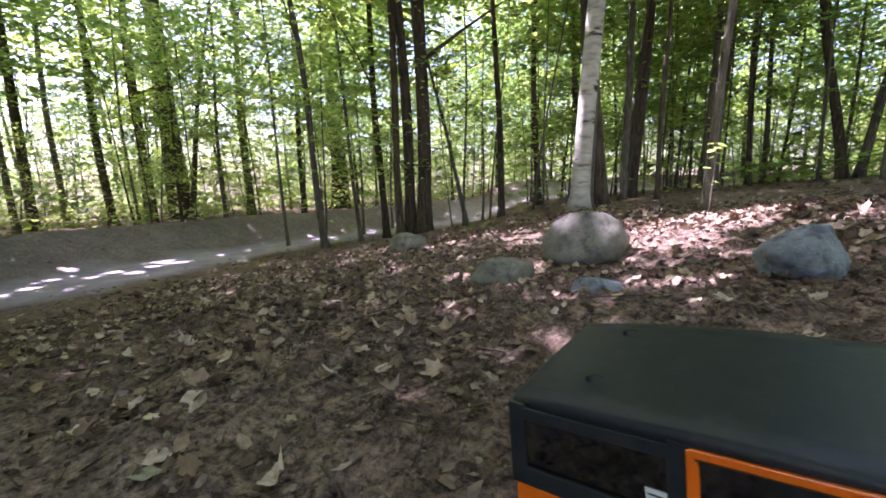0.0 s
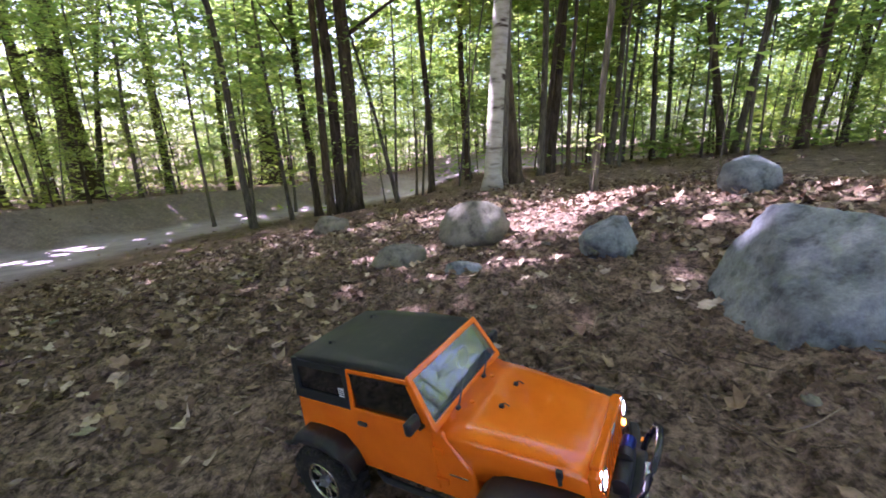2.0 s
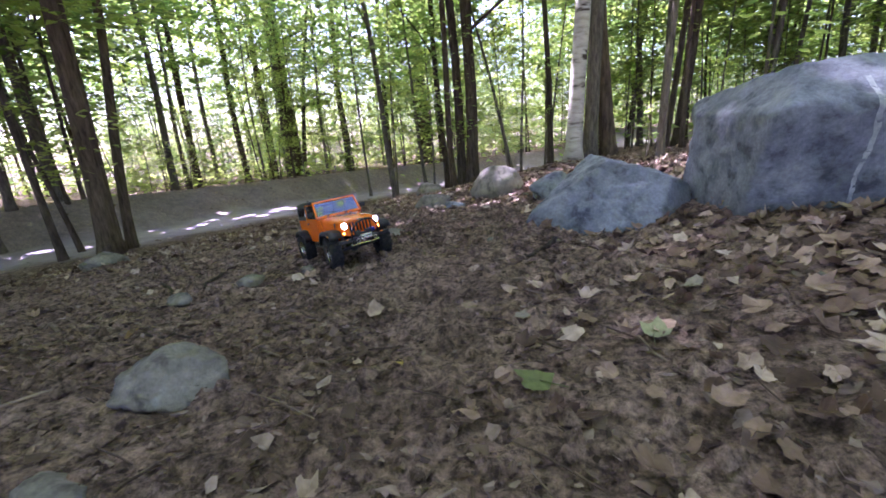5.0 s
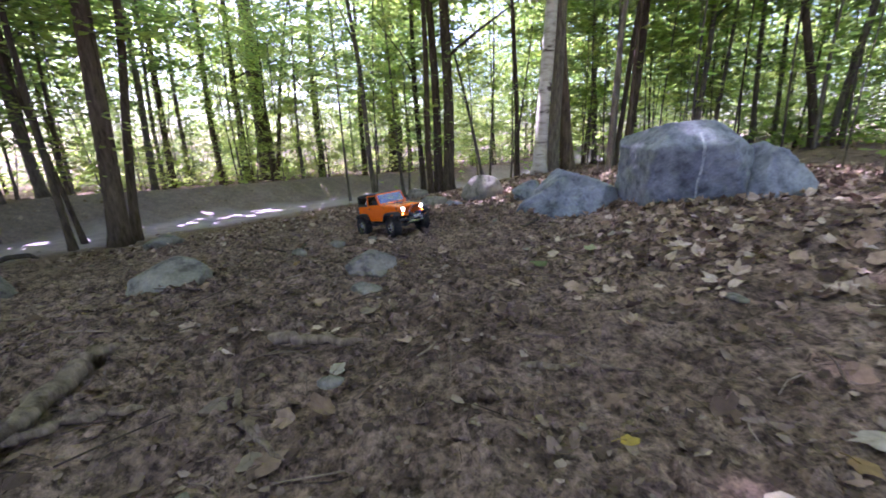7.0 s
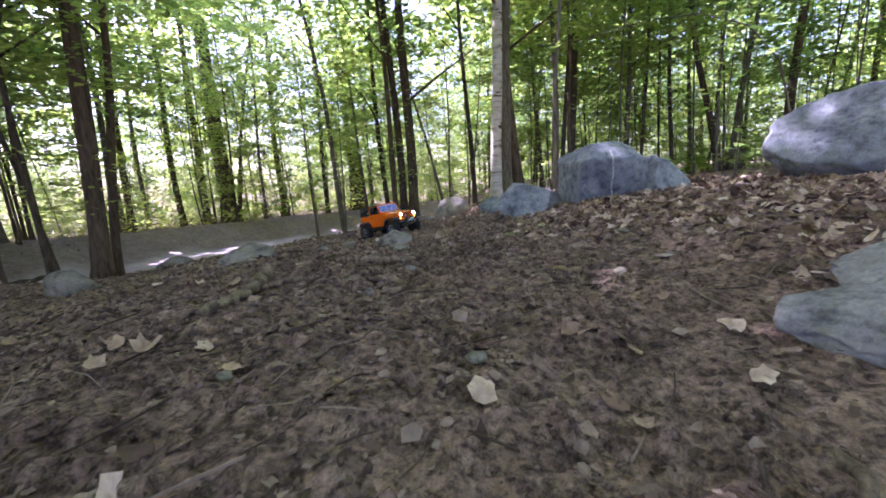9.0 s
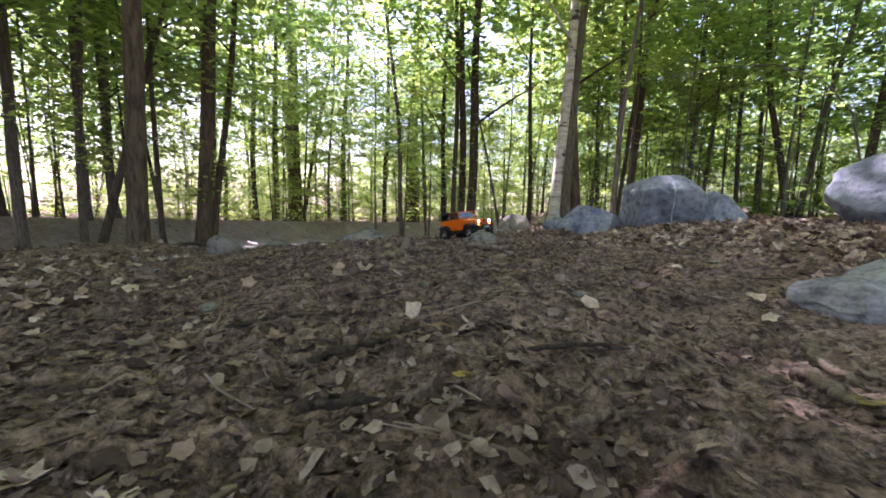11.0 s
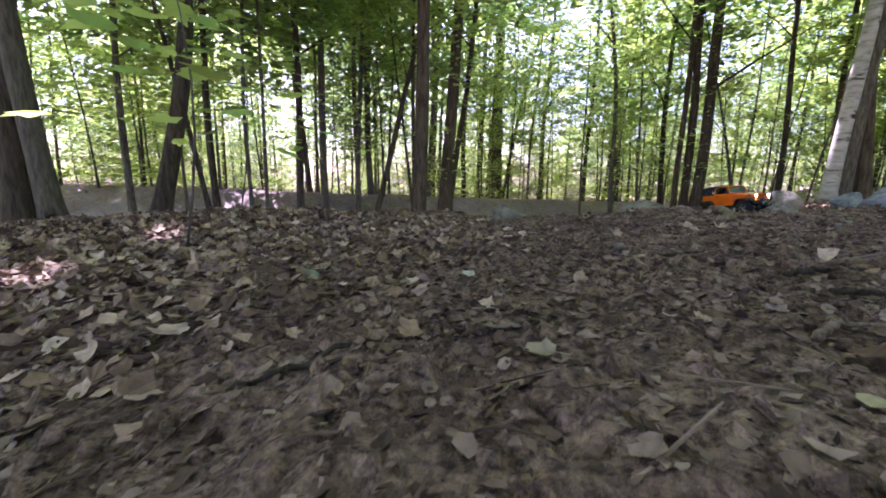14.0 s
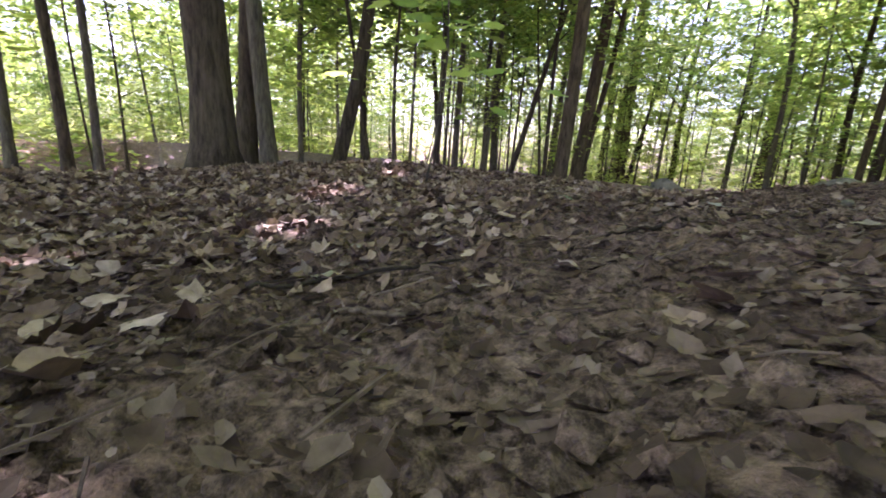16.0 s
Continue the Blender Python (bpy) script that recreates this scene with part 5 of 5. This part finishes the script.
        box(bm, (s * 0.0785, 0.182, 0.1460), (0.004, 0.004, 0.010), 0.001)
        part("bonnet_catch", bm, TRIM, car, "black rubber bonnet catch")
        bm = bmesh.new()
        disc(bm, (s * 0.030, 0.063, 0.1795), 0.003, 0.002, 12, "Z")
        part("washer_nozzle", bm, PAINT, bonnet)

    # hardtop
    bm = bmesh.new()
    rings = []
    for y, z, hw in ((0.0135, 0.2355, 0.079), (0.0095, 0.2395, 0.082), (-0.060, 0.2425, 0.083), (-0.150, 0.2410, 0.0825), (-0.198, 0.2370, 0.080), (-0.206, 0.2310, 0.077)):
        lo = min(z - 0.008, 0.2290)
        half = [(hw, lo), (hw, z - 0.0035), (hw - 0.003, z - 0.0008), (hw * 0.75, z), (hw * 0.3, z + 0.0006)]
        rings.append([(x, y, zz) for x, zz in half] + [(-x, y, zz) for x, zz in reversed(half)])
    loft(bm, rings)
    top = part("roof", bm, TOP, car, "matt black hardtop roof", True)
    for s in (-1, 1):
        o = (s, 0, 0.1)
        bm = bmesh.new()
        for p, q, w in (((-0.0945, 0.176), (-0.0925, 0.230), 0.013), ((-0.1985, 0.176), (-0.1960, 0.230), 0.012), ((-0.092, 0.179), (-0.200, 0.179), 0.014), ((-0.092, 0.2265), (-0.198, 0.2265), 0.009)):
            x0, x1 = 0.0860 - (p[1] - 0.173) * 0.07, 0.0860 - (q[1] - 0.173) * 0.07
            bar(bm, (s * x0, *p), (s * x1, *q), w, 0.004, o)
        side = part("hardtop_side", bm, TOP, top)
        bm = bmesh.new()
        plate(bm, [(-0.098, 0.184), (-0.194, 0.184), (-0.192, 0.224), (-0.096, 0.224)], s * 0.0832, s * 0.0840)
        part("quarter_window", bm, TINT, side, "dark tinted side window").visible_shadow = False
        bm = bmesh.new()
        box(bm, (s * 0.0846, -0.106, 0.1935), (0.0008, 0.012, 0.013))
        part("sticker", bm, DECAL, side, "small white sticker on the side window")
        bm = bmesh.new()
        for k in range(3):
            box(bm, (s * 0.0852, -0.106, 0.1905 + 0.003 * k), (0.0006, 0.009 - 0.002 * (k % 2), 0.0010))
        part("print", bm, TRIM, side, "thin dark lines of print")
        bm = bmesh.new()
        disc(bm, (s * 0.046, -0.155, 0.2430), 0.0022, 0.004, 10, "Z")
        rod(bm, [(s * 0.046, -0.155, 0.2445), (s * 0.046, -0.149, 0.2462), (s * 0.046, -0.143, 0.2446)], 0.0007, 6)
        part("body_clip", bm, TRIM, top, "black body clip")
    bm = bmesh.new()
    for p, q, w in (((-0.078, 0.180), (0.078, 0.180), 0.012), ((-0.076, 0.2265), (0.076, 0.2265), 0.009), ((-0.0795, 0.176), (-0.0765, 0.230), 0.010), ((0.0795, 0.176), (0.0765, 0.230), 0.010)):
        bar(bm, (p[0], -0.2035, p[1]), (q[0], -0.2015, q[1]), w, 0.004, (0, -1, 0.05))
    back = part("hardtop_back", bm, TOP, top)
    bm = bmesh.new()
    box(bm, (0, -0.2022, 0.203), (0.145, 0.0008, 0.040))
    part("rear_window", bm, TINT, back, "dark tinted rear window").visible_shadow = False

    # doors, mirrors, flares
    for s in (-1, 1):
        bm = bmesh.new()
        plate(bm, [(0.036, 0.093), (0.038, 0.172), (-0.087, 0.172), (-0.087, 0.104), (-0.074, 0.093)], s * 0.0868, s * 0.0892, 0.0007)
        door = part("door", bm, PAINT, car, "orange door with a framed window")
        bm = bmesh.new()
        x = lambda z: 0.0880 - (z - 0.173) * 0.08
        for p, q, w in (((0.0345, 0.175), (0.0120, 0.2295), 0.0070), ((0.0120, 0.2295), (-0.0860, 0.2295), 0.0060), ((-0.0860, 0.2295), (-0.0875, 0.175), 0.0065), ((0.0345, 0.1745), (-0.0875, 0.1745), 0.0060)):
            bar(bm, (s * x(p[1]), *p), (s * x(q[1]), *q), w, 0.0035, (s, 0, 0.08))
        part("window_frame", bm, PAINT, door)
        bm = bmesh.new()
        plate(bm, [(0.033, 0.176), (0.013, 0.228), (-0.085, 0.228), (-0.086, 0.176)], s * 0.0848, s * 0.0855)
        part("door_window", bm, TINT, door, "dark side window").visible_shadow = False
        bm = bmesh.new()
        box(bm, (s * 0.0905, -0.073, 0.1575), (0.0045, 0.016, 0.0055), 0.0015)
        part("door_handle", bm, TRIM, door, "black door handle")
        for z in (0.150, 0.108):
            bm = bmesh.new()
            box(bm, (s * 0.0900, 0.043, z), (0.0040, 0.017, 0.0085), 0.0013)
            rod(bm, [(s * 0.0915, 0.038, z - 0.005), (s * 0.0915, 0.038, z + 0.005)], 0.0018, 8)
            part("hinge", bm, PAINT, door)
        bm = bmesh.new()
        box(bm, (s * 0.0882, 0.066, 0.1195), (0.0012, 0.026, 0.0022), 0.0004)
        part("side_badge", bm, CHROME, body, "thin silver side badge")
        bm = bmesh.new()
        box(bm, (s * 0.1085, 0.0300, 0.1950), (0.0230, 0.0090, 0.0170), 0.0035)
        rod(bm, [(s * 0.0890, 0.0290, 0.1800), (s * 0.0960, 0.0290, 0.1815), (s * 0.1010, 0.0290, 0.1890)], 0.0030, 8)
        mirror = part("door_mirror", bm, TRIM, car, "black door mirror")
        bm = bmesh.new()
        box(bm, (s * 0.1085, 0.0253, 0.1950), (0.0185, 0.0006, 0.0130))
        part("mirror_glass", bm, CHROME, mirror, "silver mirror face")
        for inner, path in ((0.070, [(0.2180, 0.1080), (0.2140, 0.1240), (0.2020, 0.1315), (0.1850, 0.1345), (0.1550, 0.1355), (0.1250, 0.1345), (0.1080, 0.1300), (0.0960, 0.1180), (0.0870, 0.1000), (0.0825, 0.0850)]),
                            (0.085, [(-0.0920, 0.0850), (-0.0980, 0.1020), (-0.1080, 0.1190), (-0.1200, 0.1290), (-0.1400, 0.1325), (-0.1700, 0.1325), (-0.1900, 0.1295), (-0.2020, 0.1200), (-0.2090, 0.1040)])):
            bm = bmesh.new()
            rings = []
            for i, (y, z) in enumerate(path):
                a, b = path[max(0, i - 1)], path[min(len(path) - 1, i + 1)]
                ty, tz = b[0] - a[0], b[1] - a[1]
                ln = math.hypot(ty, tz)
                ny, nz = (tz / ln, -ty / ln) if inner < 0.08 else (-tz / ln, ty / ln)
                if nz < 0 and abs(nz) > 0.5:
                    ny, nz = -ny, -nz

                def at(x, d):
                    return (s * x, y + ny * d, z + nz * d)
                rings.append([at(inner, 0), at(0.108, 0), at(0.1145, -0.0012), at(0.1175, -0.0050), at(0.1175, -0.0130), at(0.1150, -0.0130), at(0.1130, -0.0045), at(inner, -0.0035)])
            loft(bm, rings)
            part("fender_flare", bm, TRIM, car, "matt black fender flare", True)

    # wheels
    def wheel(x, y, steer):
        s = 1 if x > 0 else -1
        prof = [(-0.0175, 0.0300), (-0.0205, 0.0350), (-0.0215, 0.0430), (-0.0205, 0.0500), (-0.0165, 0.0540), (0.0165, 0.0540), (0.0205, 0.0500), (0.0215, 0.0430), (0.0205, 0.0350), (0.0175, 0.0300)]
        bm = bmesh.new()
        n = 44
        vs = [[bm.verts.new((px, r * math.cos(2 * math.pi * i / n), r * math.sin(2 * math.pi * i / n))) for px, r in prof] for i in range(n)]
        for i in range(n):
            for k in range(len(prof)):
                bm.faces.new((vs[i][k], vs[(i + 1) % n][k], vs[(i + 1) % n][(k + 1) % len(prof)], vs[i][(k + 1) % len(prof)]))
        bmesh.ops.recalc_face_normals(bm, faces=bm.faces[:])
        tyre = part("wheel", bm, RUBBER, car, "chunky black rubber tyre on a chrome rim")
        tyre.matrix_basis = pose(x, y, 0.0570, 0, 0, steer)
        bm = bmesh.new()
        for i in range(22):
            a = 2 * math.pi * i / 22
            for side in (-1, 1):
                t = Matrix.Rotation(a + (0.14 if side > 0 else 0), 4, "X")
                box(bm, t @ Vector((side * 0.0105, 0, 0.0550)), (0.0150, 0.0088, 0.0052), 0.0010, t @ Matrix.Rotation(side * 0.35, 4, "Z"))
                box(bm, t @ Vector((side * 0.0200, 0, 0.0508)), (0.0042, 0.0080, 0.0080), 0.0009, t)
        part("tread", bm, RUBBER, tyre, "deep knobbly tread blocks")
        part("rim", ring_bm((s * 0.0165, 0, 0), 0.0285, 0.0024, "X"), CHROME, tyre, "chrome beadlock rim", True)
        bm = bmesh.new()
        disc(bm, (s * 0.006, 0, 0), 0.0280, 0.002, 32, "X")
        part("wheel_back", bm, INNER, tyre)
        bm = bmesh.new()
        for i in range(6):
            t = Matrix.Rotation(math.pi * i / 3, 4, "X")
            for d in (-0.16, 0.16):
                u = t @ Matrix.Rotation(d, 4, "X")
                box(bm, u @ Vector((s * 0.0125, 0, 0.0175)), (0.0045, 0.0040, 0.0210), 0.0009, u)
        part("spokes", bm, CHROME, tyre, "six split chrome spokes")
        bm = bmesh.new()
        disc(bm, (s * 0.0140, 0, 0), 0.0085, 0.008, 20, "X")
        disc(bm, (s * 0.0190, 0, 0), 0.0040, 0.005, 6, "X")
        part("hub", bm, STEEL, tyre, "grey metal hub")

    for wx in (-0.0965, 0.0965):
        wheel(wx, 0.156, -6)
        wheel(wx, -0.156, 0)

    # bumpers, hoop, winch
    bm = bmesh.new()
    box(bm, (0, 0.2380, 0.0930), (0.100, 0.020, 0.0140), 0.003)
    for s in (-1, 1):
        bar(bm, (s * 0.048, 0.2380, 0.0930), (s * 0.094, 0.2270, 0.0930), 0.0130, 0.012, (0, 1, 0))
    bumper = part("front_bumper", bm, TRIM, car, "black steel front bumper")
    bm = bmesh.new()
    hoop = []
    for i in range(25):
        a = math.pi * i / 24
        c, sn = math.cos(a), math.sin(a)
        hoop.append((0.050 * (abs(c) ** 0.8) * (1 if c > 0 else -1), 0.2420 + 0.024 * sn, 0.0960 + 0.062 * sn ** 0.85))
    rod(bm, hoop, 0.0036, 10)
    part("bull_bar", bm, plain("gloss_black", (0.012, 0.013, 0.022), 0.22, 0.0, 0.6), bumper, "gloss black bent tube hoop", True)
    bm = bmesh.new()
    box(bm, (0, 0.2290, 0.1060), (0.060, 0.018, 0.014), 0.003)
    for s in (-1, 1):
        disc(bm, (s * 0.020, 0.2290, 0.1120), 0.0085, 0.020, 20, "X")
    winch = part("winch", bm, TRIM, bumper, "black winch with blue motor")
    bm = bmesh.new()
    disc(bm, (-0.034, 0.2290, 0.1130), 0.0080, 0.020, 20, "X")
    part("winch_motor", bm, BLUE, winch, "blue winch motor")
    bm = bmesh.new()
    box(bm, (0, 0.2500, 0.1055), (0.044, 0.003, 0.0035), 0.0008)
    box(bm, (0, 0.2500, 0.0905), (0.044, 0.003, 0.0035), 0.0008)
    for s in (-1, 1):
        box(bm, (s * 0.0205, 0.2500, 0.0980), (0.004, 0.006, 0.017), 0.0008)
    for z in (0.1015, 0.0945):
        disc(bm, (0, 0.2515, z), 0.0026, 0.037, 14, "X")
    part("fairlead", bm, CHROME, winch, "silver roller fairlead")
    bm = bmesh.new()
    rod(bm, [(-0.052, 0.2340, 0.0740), (0.052, 0.2340, 0.0740)], 0.0023, 8)
    for s in (-1, 1):
        rod(bm, [(s * 0.052, 0.2340, 0.0740), (s * 0.048, 0.2280, 0.0870)], 0.0018, 8)
    part("skid_bar", bm, CHROME, bumper, "thin bright steering link bar")
    for s in (-1, 1):
        bm = bmesh.new()
        box(bm, (s * 0.066, 0.2405, 0.0990), (0.008, 0.004, 0.003), 0.0008)
        part("marker_lamp", bm, DULL, bumper, "small amber marker lamp")
        bm = bmesh.new()
        rod(bm, [(s * 0.032 + 0.006 * math.cos(a), 0.2500 + 0.003 * math.sin(a), 0.0880 + 0.007 * math.sin(a)) for a in [i * 0.5236 for i in range(12)]], 0.0016, 6)
        part("tow_shackle", bm, STEEL, bumper, "grey metal shackle")
        bm = bmesh.new()
        box(bm, (s * 0.058, -0.2085, 0.150), (0.014, 0.006, 0.022), 0.002)
        part("tail_lamp", bm, plain("red_lens", (0.35, 0.01, 0.008), 0.2), car, "red tail lamp")
        bm = bmesh.new()
        rod(bm, [(s * 0.0800, 0.075, 0.0740), (s * 0.0850, 0.060, 0.0700), (s * 0.0850, -0.060, 0.0700), (s * 0.0800, -0.075, 0.0740)], 0.0042, 8)
        part("rock_slider", bm, TRIM, car, "black tube under the door", True)
    bm = bmesh.new()
    box(bm, (0, -0.2220, 0.0950), (0.150, 0.018, 0.014), 0.003)
    part("rear_bumper", bm, TRIM, car, "black rear bumper")

    # chassis, axles, shock absorbers, cabin
    bm = bmesh.new()
    for s in (-1, 1):
        box(bm, (s * 0.030, 0.0, 0.0800), (0.008, 0.430, 0.014), 0.002)
    box(bm, (0, 0.02, 0.0760), (0.062, 0.110, 0.022), 0.004)
    box(bm, (0, 0.150, 0.1000), (0.060, 0.090, 0.030), 0.004)
    box(bm, (0, -0.140, 0.1000), (0.120, 0.120, 0.040), 0.004)
    part("chassis", bm, INNER, car, "black ladder chassis")
    for y in (0.156, -0.156):
        bm = bmesh.new()
        rod(bm, [(-0.078, y, 0.0570), (0.078, y, 0.0570)], 0.0065, 12)
        bmesh.ops.create_uvsphere(bm, u_segments=16, v_segments=10, radius=0.0155, matrix=Matrix.Translation((0.016, y, 0.0570)))
        part("axle", bm, TRIM, car, "black axle with a round differential", True)
        for s in (-1, 1):
            bm = bmesh.new()
            lean = -0.020 if y > 0 else 0.020
            rod(bm, [(s * 0.052, y, 0.0600), (s * 0.046, y + lean, 0.1180)], 0.0035, 8)
            coil = [(s * 0.052 - s * 0.006 * t / 40 + 0.0065 * math.cos(t * 0.9), y + lean * t / 40 + 0.0065 * math.sin(t * 0.9), 0.066 + 0.048 * t / 40) for t in range(41)]
            rod(bm, coil, 0.0010, 5)
            part("shock_absorber", bm, STEEL, car, "grey coil-over shock absorber")
    bm = bmesh.new()
    box(bm, (0, -0.080, 0.1755), (0.164, 0.240, 0.004))
    box(bm, (0, 0.032, 0.1800), (0.160, 0.018, 0.010), 0.003)
    part("cabin_floor", bm, INNER, car, "black dashboard and floor")
    for s in (-1, 1):
        bm = bmesh.new()
        box(bm, (s * 0.042, -0.040, 0.1830), (0.046, 0.045, 0.012), 0.004)
        box(bm, (s * 0.042, -0.066, 0.2020), (0.046, 0.012, 0.040), 0.004)
        part("seat", bm, INNER, car, "dark bucket seat")
    bm = ring_bm((-0.042, 0.012, 0.194), 0.015, 0.0016)
    part("steering_wheel", bm, TRIM, car, "", True)
    return car


car = build_car()
# stands on its four wheels, nose pointing down the path
head = Vector((0.788, -0.616, 0)).normalized()
side_way = Vector((-head.y, head.x, 0)) * -1
spot = Vector((0.18, 0.05, 0))


def under(a, b):
    p = spot + side_way * a + head * b
    return ground_z(p.x, p.y)


fr, fl, br, bl = under(0.097, 0.156), under(-0.097, 0.156), under(0.097, -0.156), under(-0.097, -0.156)
nose = Vector((head.x, head.y, ((fr + fl) - (br + bl)) / 2 / 0.312)).normalized()
right = Vector((side_way.x, side_way.y, ((fr + br) - (fl + bl)) / 2 / 0.194)).normalized()
upward = right.cross(nose).normalized()
right = nose.cross(upward)
frame_m = Matrix((right, nose, upward)).transposed().to_4x4()
car.matrix_world = Matrix.Translation((spot.x, spot.y, (fr + fl + br + bl) / 4 + 0.001)) @ frame_m
